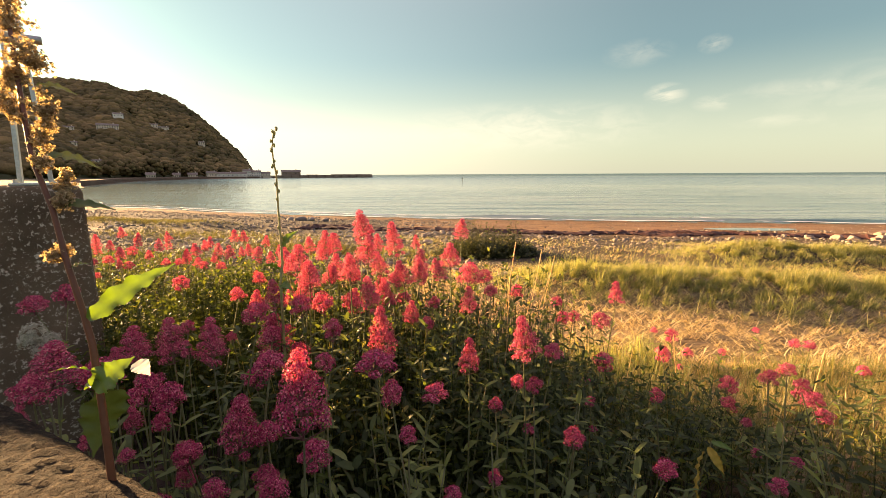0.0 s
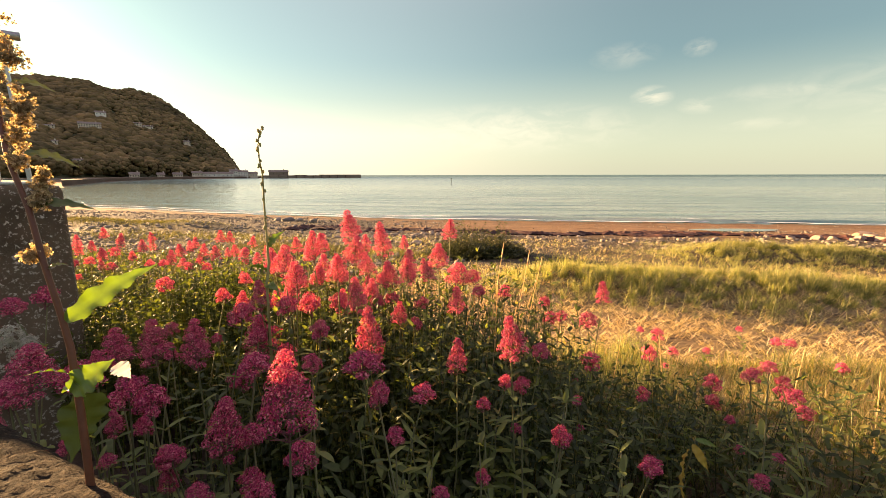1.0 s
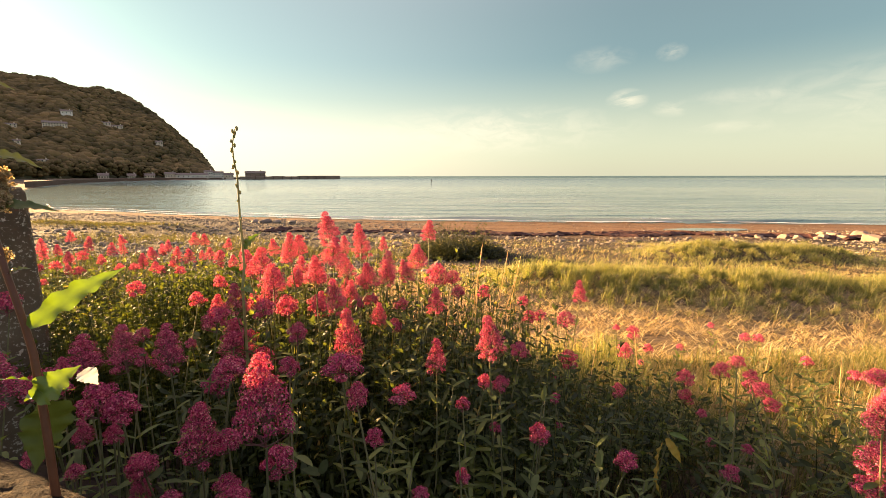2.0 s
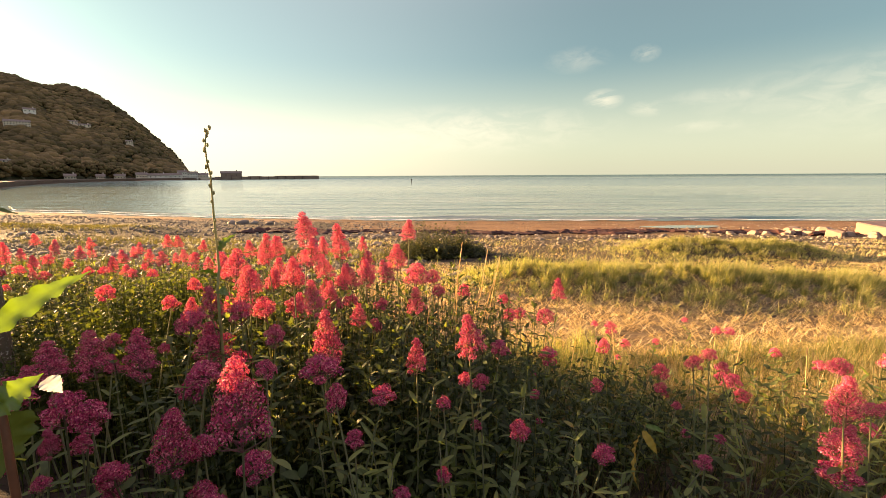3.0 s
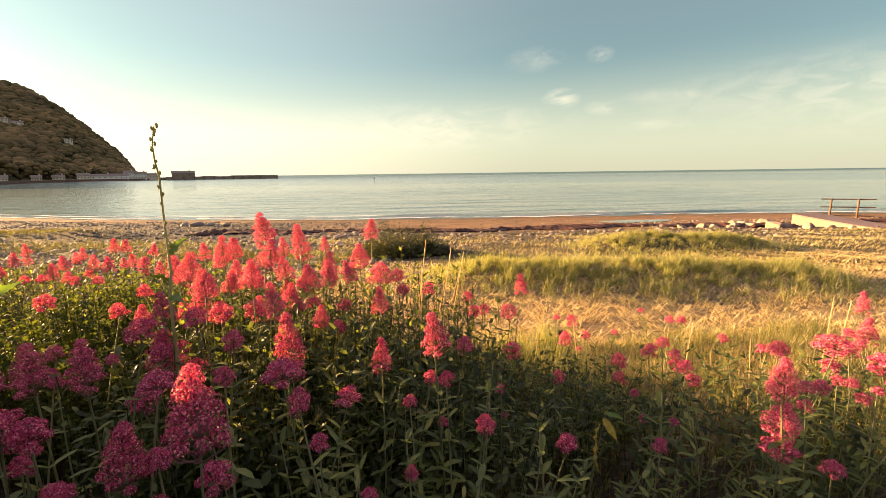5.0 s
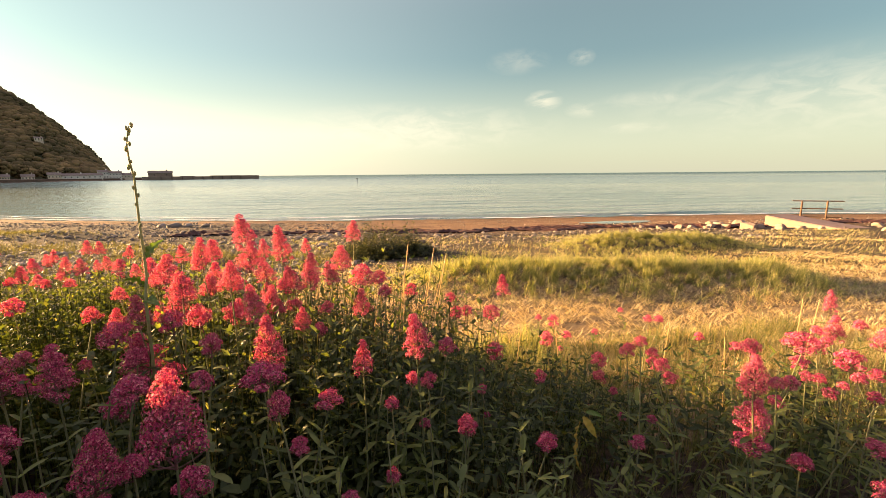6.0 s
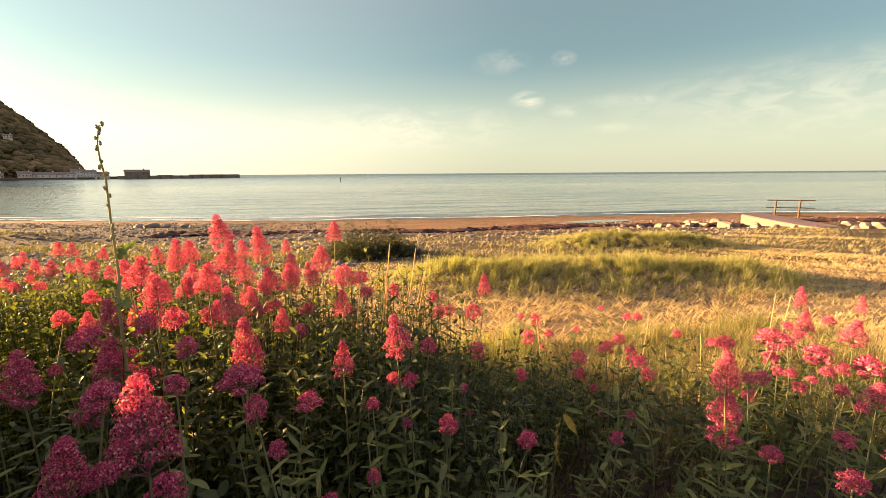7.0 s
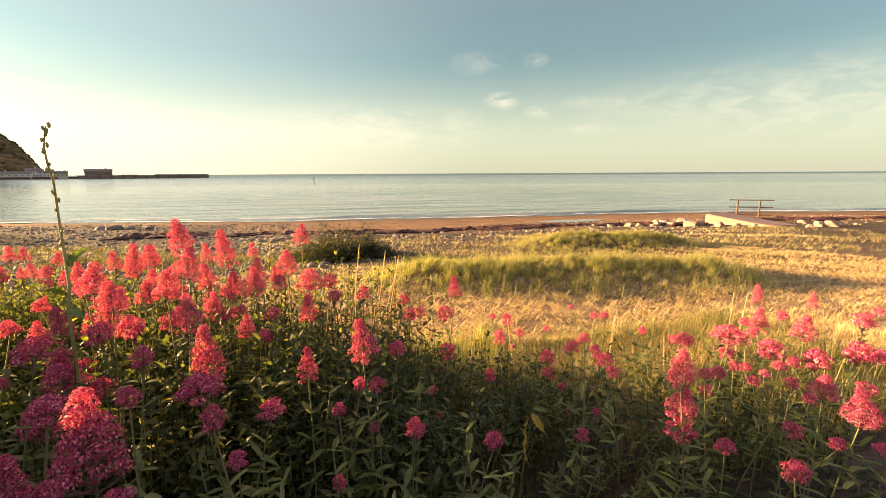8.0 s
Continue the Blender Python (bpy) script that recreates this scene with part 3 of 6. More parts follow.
# marker post out in the bay
v, f = tube([(0, 0, -6), (0, 0, 1.3)], [0.16, 0.12], 8)
mk = tagged(new("marker_post"), "thin dark marker post standing in the sea", "marker post")
mk.matrix_basis = Matrix.Translation((7.2, 208, SEA_Z))
link("pole", mesh_np("pole", v, f, M_RUST), mk)
v, f = tube([(0, 0, 1.3), (0, 0, 1.75)], [0.3, 0.3], 8)
link("top_mark", mesh_np("top_mark", v, f, M_RUST), mk)


# ---- sea wall and its railing ----
def lichen_material():
    m, nt, b = mat("lichened_sea_wall", 0.95, 0.2)
    n1, n2, n3 = noise_tex(nt, 2.2), noise_tex(nt, 48.0, 4.0, 0.7), noise_tex(nt, 90.0, 4.0, 0.7)
    col = ramp(nt, n1, [(0.3, (0.075, 0.056, 0.036)), (0.7, (0.19, 0.145, 0.09))])
    col = mix_rgb(nt, col, (0.46, 0.42, 0.33), ramp(nt, n2, [(0.565, (0, 0, 0)), (0.62, (1, 1, 1))]))
    nt.links.new(col, b.inputs["Base Color"])
    bump(nt, b, n3, 0.8, 0.008)
    return m


def lumpy_block(name, cx, cy, hx, hy, z0, z1, turn, material, round_=0.05, jag=0.012, cells=28, seed=0.0):
    """A rounded, weathered block with an uneven skin."""
    bm = bmesh.new()
    bmesh.ops.create_cube(bm, size=2.0)
    bmesh.ops.subdivide_edges(bm, edges=bm.edges[:], cuts=cells, use_grid_fill=True)
    hz = (z1 - z0) / 2
    for v in bm.verts:
        q = Vector((v.co.x * hx, v.co.y * hy, v.co.z * hz))
        core = Vector((max(-hx + round_, min(hx - round_, q.x)), max(-hy + round_, min(hy - round_, q.y)), max(-hz + round_, min(hz - round_, q.z))))
        d = q - core
        if d.length > 1e-6:
            q = core + d.normalized() * round_
        else:
            d = v.co
        nn = 0.25 * noise.noise(q * 9 + Vector((seed, 0, 0))) + 0.8 * noise.noise(q * 35) + 0.9 * noise.noise(q * 85)
        v.co = q + d.normalized() * nn * jag
    me = bpy.data.meshes.new(name)
    bm.to_mesh(me)
    bm.free()
    me.materials.append(material)
    me.polygons.foreach_set("use_smooth", [True] * len(me.polygons))
    return link(name, me, None, "", Matrix.Translation((cx, cy, (z0 + z1) / 2)) @ Matrix.Rotation(radians(turn), 4, "Z"))


M_LICHEN = lichen_material()
WALL_DIR, WALL_OUT = Vector((-0.76, -0.65, 0)), Vector((-0.65, 0.76, 0))
wa = Vector((-1.95, 2.27, 0))
wl, wth = 3.2, 0.36
wc = wa + WALL_DIR * wl / 2 + WALL_OUT * wth / 2
tagged(lumpy_block("wall_sea", wc.x, wc.y, wl / 2, wth / 2, -0.3, 1.40, math.degrees(math.atan2(WALL_DIR.y, WALL_DIR.x)), M_LICHEN, 0.04, 0.006, 40),
       "dark lichen-spotted concrete sea wall", "wall", kind="structure")

rail = tagged(new("wall_railing"), "galvanised steel railing bolted to the sea wall", "railing")
rp = Vector((-2.185, 2.27, 1.40))
rail.matrix_basis = Matrix.Translation(rp) @ Matrix.Rotation(math.atan2(WALL_DIR.y, WALL_DIR.x), 4, "Z")
for k, off in enumerate((0.0, 1.5)):
    bm = bmesh.new()
    box(bm, off - 0.10, off + 0.10, -0.10, 0.10, 0.002, 0.016, 0.004)
    plate = part("base_plate", bm, M_STEEL, rail)
    for bx, by in ((-0.075, -0.075), (0.075, -0.075), (-0.075, 0.075), (0.075, 0.075)):
        v, f = tube([(off + bx, by, 0.012), (off + bx, by, 0.034)], 0.011, 6)
        link("bolt", mesh_np("bolt", v, f, M_STEEL), plate)
    for s_ in (-1, 1):
        vs = [(off + s_ * 0.060 - 0.009, -0.05, 0.012), (off + s_ * 0.060 + 0.009, -0.05, 0.012), (off + s_ * 0.060 + 0.009, 0.05, 0.012), (off + s_ * 0.060 - 0.009, 0.05, 0.012),
              (off + s_ * 0.020 - 0.009, -0.03, 1.1), (off + s_ * 0.020 + 0.009, -0.03, 1.1), (off + s_ * 0.020 + 0.009, 0.03, 1.1), (off + s_ * 0.020 - 0.009, 0.03, 1.1)]
        fs = [(0, 1, 5, 4), (1, 2, 6, 5), (2, 3, 7, 6), (3, 0, 4, 7), (4, 5, 6, 7), (3, 2, 1, 0)]
        link("upright", mesh_np("upright", vs, fs, M_STEEL), rail)
for h in (0.38, 0.74, 1.08):
    v, f = tube([(-0.11, 0, h), (0.8, 0, h), (2.9, 0, h)], 0.021, 10)
    link("rail_bar", mesh_np("rail_bar", v, f, M_STEEL, True), rail)

M_ROCKTOP = rough_mat("rough_rubble_stone", [(0.36, (0.008, 0.0055, 0.004)), (0.52, (0.03, 0.02, 0.013)), (0.66, (0.1, 0.075, 0.046))], 95.0, 0.95, 160.0, 1.0, 0.012, 0.1)
stone_end = tagged(new("stone_wall_end"), "rough weathered rubble stone wall end with a gritty top", "stone wall")
for nm, z0, z1, hx, hy, sd in (("coping", 0.86, 1.075, 0.42, 0.27, 4.0), ("rubble_base", -0.1, 0.858, 0.39, 0.24, 9.0)):
    block = lumpy_block(nm, -0.60, 0.30, hx, hy, z0, z1, -27, M_ROCKTOP, 0.06, 0.0036, 72 if nm == "coping" else 30, sd)
    block.parent = stone_end

# ---- slipway with its railing ----
slip = tagged(new("slipway"), "pale concrete slipway ramp running down to the sand", "slipway")
slip.matrix_basis = Matrix.Translation((16.1, 13.3, -0.71)) @ Matrix.Rotation(math.atan2(-0.98, 0.2), 4, "Z")
vs, fs = [], []
prof = [(0.0, 0.46), (0.9, 0.35), (1.8, 0.25), (2.8, 0.15), (3.8, 0.05), (4.8, -0.05)]
for x, z in prof:
    for y, zz in ((0, -1.5), (0, z - 0.04), (0.05, z), (1.45, z), (1.5, z - 0.04), (1.5, -1.5)):
        vs.append((x, y, zz))
for i in range(len(prof) - 1):
    for k in range(5):
        fs.append((i * 6 + k, (i + 1) * 6 + k, (i + 1) * 6 + k + 1, i * 6 + k + 1))
fs += [tuple(range(6)), tuple(len(vs) - 6 + k for k in range(6))[::-1]]
link("ramp", mesh_np("ramp", vs, fs, M_SLIP), slip)
srail = tagged(new("slipway_railing"), "dark rusty steel railing beside the slipway", "railing")
srail.matrix_basis = Matrix.Translation((25.54, 19.05, -1.27)) @ Matrix.Rotation(math.atan2(-0.7, 0.9), 4, "Z")
for x in (0.0, 1.14):
    v, f = tube([(x, 0, -0.4), (x, 0, 1.06)], 0.05, 8)
    link("post", mesh_np("post", v, f, M_RUST), srail)
for h in (0.14, 0.6, 1.03):
    v, f = tube([(-0.45, 0, h), (1.85, 0, h + 0.01)], 0.03, 8)
    link("rail_bar", mesh_np("rail_bar", v, f, M_RUST), srail)


# ---- materials: plants ----
M_PETAL = leaf_mat("valerian_petals", [(0.0, (0.27, 0.032, 0.1)), (0.45, (0.57, 0.09, 0.215)), (0.76, (0.75, 0.155, 0.28)), (1.0, (0.92, 0.45, 0.5))], 0.35, 0.6, spec=0.15, gain=(1.25, 0.8, 0.5))
M_STEM = leaf_mat("valerian_stems", [(0.0, (0.15, 0.165, 0.08)), (1.0, (0.24, 0.235, 0.12))], 0.28, 0.5, "object")
M_PEDICEL = leaf_mat("flower_stalks", [(0.0, (0.16, 0.10, 0.06)), (1.0, (0.2, 0.06, 0.08))], 0.2, 0.6)
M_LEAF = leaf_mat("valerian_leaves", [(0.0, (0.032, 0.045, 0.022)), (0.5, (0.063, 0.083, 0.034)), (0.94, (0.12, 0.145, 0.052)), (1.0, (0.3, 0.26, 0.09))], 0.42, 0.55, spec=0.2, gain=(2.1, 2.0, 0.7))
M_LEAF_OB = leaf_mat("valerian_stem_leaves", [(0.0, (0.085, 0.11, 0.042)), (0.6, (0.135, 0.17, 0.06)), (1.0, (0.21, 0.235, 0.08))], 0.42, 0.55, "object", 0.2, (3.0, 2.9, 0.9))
M_SHRUB = leaf_mat("shrub_leaves", [(0.0, (0.035, 0.05, 0.015)), (0.6, (0.075, 0.095, 0.025)), (1.0, (0.14, 0.15, 0.035))], 0.4, 0.65, spec=0.08)
M_BUSH = leaf_mat("bush_leaves", [(0.0, (0.035, 0.045, 0.025)), (0.6, (0.08, 0.09, 0.04)), (1.0, (0.16, 0.15, 0.06))], 0.3, 0.5, spec=0.2)
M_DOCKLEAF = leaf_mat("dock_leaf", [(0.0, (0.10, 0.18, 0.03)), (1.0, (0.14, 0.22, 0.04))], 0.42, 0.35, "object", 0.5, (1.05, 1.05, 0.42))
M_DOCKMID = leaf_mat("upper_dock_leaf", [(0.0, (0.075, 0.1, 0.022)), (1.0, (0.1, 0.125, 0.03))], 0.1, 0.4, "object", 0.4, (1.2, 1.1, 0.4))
# darker copy of the dock leaf: the shade it hangs in is put into its colour
M_DOCKSHADE = leaf_mat("shaded_dock_leaf", [(0.0, (0.03, 0.055, 0.02)), (1.0, (0.04, 0.065, 0.022))], 0.04, 0.6, "object", 0.2)
# near-white colour stands in for the sun's glint on a glossy leaf tip
M_TIPGLINT = leaf_mat("leaf_tip_glint", [(0.0, (0.72, 0.72, 0.6)), (1.0, (0.78, 0.77, 0.66))], 0.3, 0.35, "object", 0.5, (1, 1, 1))
M_DOCKSTEM = leaf_mat("dock_stem", [(0.0, (0.13, 0.05, 0.028)), (1.0, (0.16, 0.065, 0.032))], 0.1, 0.4, "object")
M_SEED = leaf_mat("dock_seed", [(0.0, (0.22, 0.16, 0.09)), (0.6, (0.45, 0.36, 0.22)), (1.0, (0.74, 0.66, 0.48))], 0.55, 0.5, gain=(1.25, 1.15, 0.8))
M_GRASS = leaf_mat("shore_grass", [(0.0, (0.13, 0.145, 0.05)), (0.5, (0.22, 0.232, 0.088)), (0.8, (0.36, 0.335, 0.15)), (1.0, (0.6, 0.53, 0.3))], 0.45, 0.5)
M_FRINGE = leaf_mat("fringe_grass", [(0.0, (0.08, 0.095, 0.03)), (0.5, (0.16, 0.165, 0.06)), (0.85, (0.28, 0.24, 0.1)), (1.0, (0.52, 0.42, 0.2))], 0.4, 0.5)
M_BANK = leaf_mat("bank_grass", [(0.0, (0.06, 0.065, 0.022)), (0.6, (0.11, 0.105, 0.035)), (1.0, (0.2, 0.17, 0.07))], 0.3, 0.6)
M_DRY = leaf_mat("dry_grass", [(0.0, (0.4, 0.29, 0.12)), (0.4, (0.6, 0.47, 0.24)), (0.85, (0.74, 0.62, 0.37)), (1.0, (0.82, 0.73, 0.5))], 0.4, 0.55, gain=(1.3, 1.1, 0.7))


# ---- leaf and flower shapes ----
def leaves_np(base, way, up, length, width, droop, seg=4, fold=0.25):
    """Pointed leaves, creased along the midrib and bowed down: arrays of vertices and faces."""
    n = len(base)
    way = way / np.linalg.norm(way, axis=1)[:, None]
    side = np.cross(way, up)
    side /= np.linalg.norm(side, axis=1)[:, None] + 1e-9
    nor = np.cross(side, way)
    vs = np.zeros((n, 3 * seg + 1, 3))
    for i in range(seg):
        f = i / seg
        w = (width * (0.25 + 0.75 * math.sin(math.pi * min(1, (f + 0.12) * 0.86)) ** 0.8) / 2)[:, None]
        c = base + way * (length * f)[:, None] - nor * (droop * length * f * f)[:, None]
        vs[:, 3 * i] = c - side * w + nor * w * fold
        vs[:, 3 * i + 1] = c
        vs[:, 3 * i + 2] = c + side * w + nor * w * fold
    vs[:, 3 * seg] = base + way * length[:, None] - nor * (droop * length)[:, None]
    k = 3 * seg + 1
    off = (np.arange(n) * k)[:, None]
    quads = []
    for i in range(seg - 1):
        quads += [[3 * i, 3 * i + 1, 3 * i + 4, 3 * i + 3], [3 * i + 1, 3 * i + 2, 3 * i + 5, 3 * i + 4]]
    e = 3 * (seg - 1)
    tris = [[e, e + 1, 3 * seg], [e + 1, e + 2, 3 * seg]]
    q = (off[:, None, :] + np.array(quads)[None]).reshape(-1, 4)
    t = (off[:, None, :] + np.array(tris)[None]).reshape(-1, 3)
    return vs.reshape(-1, 3), q, t


def fast_mesh(name, verts, quads, tris, material, smooth=False):
    me = bpy.data.meshes.new(name)
    me.vertices.add(len(verts))
    me.vertices.foreach_set("co", np.asarray(verts, np.float32).reshape(-1))
    nq, ntr = len(quads), len(tris)
    idx = np.concatenate([np.asarray(quads).reshape(-1), np.asarray(tris).reshape(-1)]).astype(np.int32)
    me.loops.add(len(idx))
    me.loops.foreach_set("vertex_index", idx)
    me.polygons.add(nq + ntr)
    me.polygons.foreach_set("loop_start", np.concatenate([np.arange(nq) * 4, nq * 4 + np.arange(ntr) * 3]).astype(np.int32))
    me.materials.append(material)
    me.update(calc_edges=True)
    me.validate()
    return me


def florets(centres, normals, size, rng):
    """Small open florets, one broad wedge for each of three petals."""
    n = len(centres)
    ref = rng.normal(0, 1, (n, 3))
    a = np.cross(normals, ref)
    a /= np.linalg.norm(a, axis=1)[:, None]
    b = np.cross(normals, a)
    vs = np.zeros((n, 7, 3))
    vs[:, 0] = centres - normals * size * 0.35
    for k in range(3):
        r = size * rng.uniform(0.75, 1.15, (n, 1))
        lift = size * rng.uniform(-0.15, 0.25, (n, 1))
        for j, dw in enumerate((-0.72, 0.72)):
            w = 2 * math.pi * k / 3 + dw
            vs[:, 1 + 2 * k + j] = centres + (a * math.cos(w) + b * math.sin(w)) * r + normals * lift
    off = (np.arange(n) * 7)[:, None, None]
    tri = np.array([[0, 1 + 2 * k, 2 + 2 * k] for k in range(3)])
    return vs.reshape(-1, 3), (off + tri[None]).reshape(-1, 3)


def dome_points(n, centre, r, rng, flat=0.85, low=-0.35):
    """Points and outward directions spread over a flattened dome."""
    i = np.arange(n) + 0.5
    z = 1 - i / n * (1 - low)
    th = math.pi * (1 + 5 ** 0.5) * i + rng.uniform(0, 6.28)
    s = np.sqrt(1 - z * z)
    nrm = np.stack([s * np.cos(th), s * np.sin(th), z], 1) + rng.normal(0, 0.16, (n, 3))
    nrm /= np.linalg.norm(nrm, axis=1)[:, None]
    rad = r * rng.uniform(0.74, 1.06, (n, 1))
    return centre + nrm * rad * np.array([1, 1, flat]), nrm


def head_mesh(kind, seed, dense=1.0):
    """A flower head one unit wide about its middle: 0 a round head, 1 a tall tiered one (1.4 high). Returns petals and stalks."""
    rng = np.random.default_rng(seed)
    domes = []
    if kind == 0:
        domes.append((np.array([0, 0, 0.17]), 0.29, 280))
        for k in range(8):
            w = k * 0.785 + rng.uniform(-0.25, 0.25)
            domes.append((np.array([math.cos(w) * 0.3, math.sin(w) * 0.3, (0.04 if k % 2 else -0.2) + rng.uniform(-0.1, 0.1)]), rng.uniform(0.14, 0.22), 110))
        size, foot = 0.031, np.array([0, 0, -0.55])
    else:
        domes.append((np.array([0, 0, 0.54]), 0.15, 180))
        for tier, (z, rad, cnt, dr) in enumerate(((0.41, 0.09, 4, 0.125), (0.26, 0.15, 5, 0.15), (0.08, 0.22, 6, 0.165), (-0.12, 0.28, 7, 0.17), (-0.32, 0.335, 7, 0.165), (-0.52, 0.34, 6, 0.13))):
            for k in range(cnt):
                if tier >= 5 and rng.uniform() < 0.3:
                    continue
                w = 2 * math.pi * k / cnt + tier * 0.7 + rng.uniform(-0.3, 0.3)
                q = rng.uniform(0.75, 1.15)
                domes.append((np.array([math.cos(w) * rad * q, math.sin(w) * rad * q, z + rng.uniform(-0.07, 0.07)]), dr * rng.uniform(0.8, 1.15), 85))
        size, foot = 0.021, np.array([0, 0, -0.75])
    size /= dense ** 0.5
    cs, ns, stalks = [], [], []
    for c, r, cnt in domes:
        cnt = int(cnt * dense)
        p, q = dome_points(cnt, c, r, rng, 0.85, -0.3 if kind else -0.45)
        cs.append(p)
        ns.append(q)
        knot = c - np.array([0, 0, r * 0.8])
        axis = np.array([0, 0, max(foot[2], knot[2] - 0.16)])
        stalks.append(tube([axis, (axis + knot) / 2 + np.array([0, 0, -0.01]), knot], 0.012 if kind else 0.018, 4))
        for e in range(0, cnt, 45 if dense > 0.8 else 90):
            stalks.append(tube([knot, p[e] - q[e] * size * 0.3], 0.004 if kind else 0.008, 3))
    stalks.append(tube([foot, (0, 0, 0), (0, 0, 0.4 if kind else 0.1)], [0.022, 0.016, 0.008], 5))
    v, t = florets(np.concatenate(cs), np.concatenate(ns), size, rng)
    petals = fast_mesh("flower_head", v, np.zeros((0, 4), int), t, M_PETAL)
    v, f_ = merge(stalks)
    return petals, mesh_np("stalk_spray", v, f_, M_PEDICEL)


HEADS = {0: [head_mesh(0, 10 + i) for i in range(5)], 1: [head_mesh(1, 30 + i) for i in range(6)],
         2: [head_mesh(0, 50 + i, 0.35) for i in range(4)], 3: [head_mesh(1, 60 + i, 0.35) for i in range(5)]}


def single_leaf(seed, length=1.0, width=0.36):
    rng = np.random.default_rng(seed)
    z = np.zeros((1, 3))
    v, q, t = leaves_np(z, np.array([[0.0, 1.0, 0.25]]), np.array([[0, 0, 1.0]]), np.array([length]), np.array([width]), np.array([rng.uniform(0.1, 0.4)]), 5)
    return fast_mesh("leaf", v, q, t, M_LEAF_OB)


LEAVES = [single_leaf(i, 1.0, 0.22 + 0.03 * i) for i in range(5)]

BED_FRONT = [
    (-0.29, 0.77, 1.03, 0.128, 0.184, 1), (-0.30, 0.85, 0.84, 0.076, 0.073, 0), (-0.47, 0.87, 0.90, 0.102, 0.143, 1), (-0.64, 1.08, 1.01, 0.098, 0.134, 1),
    (-0.74, 1.07, 1.02, 0.097, 0.124, 1), (-0.96, 1.22, 0.94, 0.121, 0.124, 1), (-0.83, 0.83, 1.06, 0.113, 0.107, 1), (-0.93, 0.87, 0.98, 0.088, 0.063, 0),
    (-0.625, 1.47, 1.03, 0.094, 0.113, 1), (-0.645, 1.495, 0.86, 0.16, 0.185, 1), (-0.22, 1.32, 0.94, 0.116, 0.19, 1), (-0.22, 1.20, 0.895, 0.129, 0.081, 0),
    (-0.13, 0.90, 0.96, 0.054, 0.072, 0), (-0.10, 0.95, 0.82, 0.050, 0.053, 0), (0.065, 1.24, 0.90, 0.074, 0.115, 1), (0.23, 1.23, 0.96, 0.107, 0.138, 1),
]
BED_FRONT_B = [
    (0.15, 1.25, 0.73, 0.050, 0.050, 0), (0.38, 1.18, 0.66, 0.072, 0.079, 0), (0.13, 1.07, 0.61, 0.045, 0.056, 0), (0.01, 0.97, 0.64, 0.052, 0.050, 0),
    (-0.35, 0.75, 0.83, 0.062, 0.056, 0), (-0.47, 0.75, 0.83, 0.054, 0.054, 0), (-0.35, 1.23, 0.99, 0.062, 0.069, 0), (-0.31, 1.00, 0.99, 0.051, 0.051, 0),
    (-0.09, 1.72, 0.83, 0.067, 0.067, 0), (0.26, 1.27, 0.63, 0.041, 0.041, 0), (0.42, 1.61, 0.75, 0.081, 0.081, 0), (0.28, 1.30, 0.77, 0.059, 0.059, 0),
    (0.22, 1.26, 0.80, 0.050, 0.054, 0), (0.80, 2.07, 0.50, 0.105, 0.105, 0), (-0.04, 1.16, 0.82, 0.083, 0.050, 0), (-0.59, 0.85, 0.84, 0.057, 0.063, 0),
]
BED_MIDDLE = [
    (-0.35, 1.73, 1.24, 0.111, 0.144, 1), (-0.32, 1.67, 1.15, 0.122, 0.131, 1), (-0.28, 2.17, 1.12, 0.117, 0.192, 1), (-0.56, 1.92, 1.13, 0.098, 0.150, 1),
    (-0.68, 2.06, 1.11, 0.072, 0.089, 1), (-0.60, 1.66, 1.11, 0.131, 0.140, 1), (-0.52, 1.55, 1.08, 0.115, 0.115, 1), (0.07, 2.18, 1.17, 0.099, 0.117, 1),
    (0.01, 1.72, 1.12, 0.107, 0.111, 1), (0.09, 1.75, 1.04, 0.110, 0.105, 0), (0.08, 1.59, 0.97, 0.083, 0.114, 1), (-0.27, 1.40, 1.05, 0.088, 0.127, 1),
    (-0.25, 2.24, 0.92, 0.128, 0.159, 1), (-0.14, 2.10, 1.01, 0.114, 0.148, 1), (-0.39, 1.65, 1.08, 0.108, 0.122, 1), (-0.47, 1.53, 0.98, 0.089, 0.098, 0),
]
BED_MIDDLE_B = [
    (-0.27, 1.92, 0.87, 0.080, 0.069, 0), (-0.22, 2.02, 0.86, 0.084, 0.067, 0), (-0.07, 1.92, 0.86, 0.074, 0.069, 0), (-0.41, 1.73, 0.93, 0.081, 0.081, 0),
    (-0.60, 2.24, 0.97, 0.110, 0.134, 1), (-0.34, 2.05, 1.02, 0.106, 0.128, 1), (-0.04, 2.05, 0.98, 0.095, 0.111, 1), (0.20, 1.94, 0.91, 0.074, 0.074, 0),
    (0.19, 2.14, 0.93, 0.087, 0.087, 0), (-0.61, 1.29, 1.02, 0.089, 0.082, 0), (-0.52, 1.44, 1.00, 0.087, 0.080, 0), (-0.76, 1.95, 1.06, 0.106, 0.122, 1),
    (-0.42, 0.93, 1.02, 0.080, 0.061, 0), (-0.71, 0.92, 0.96, 0.082, 0.080, 0), (-0.90, 1.02, 0.95, 0.102, 0.087, 0), (-0.66, 0.92, 0.94, 0.080, 0.074, 0),
]
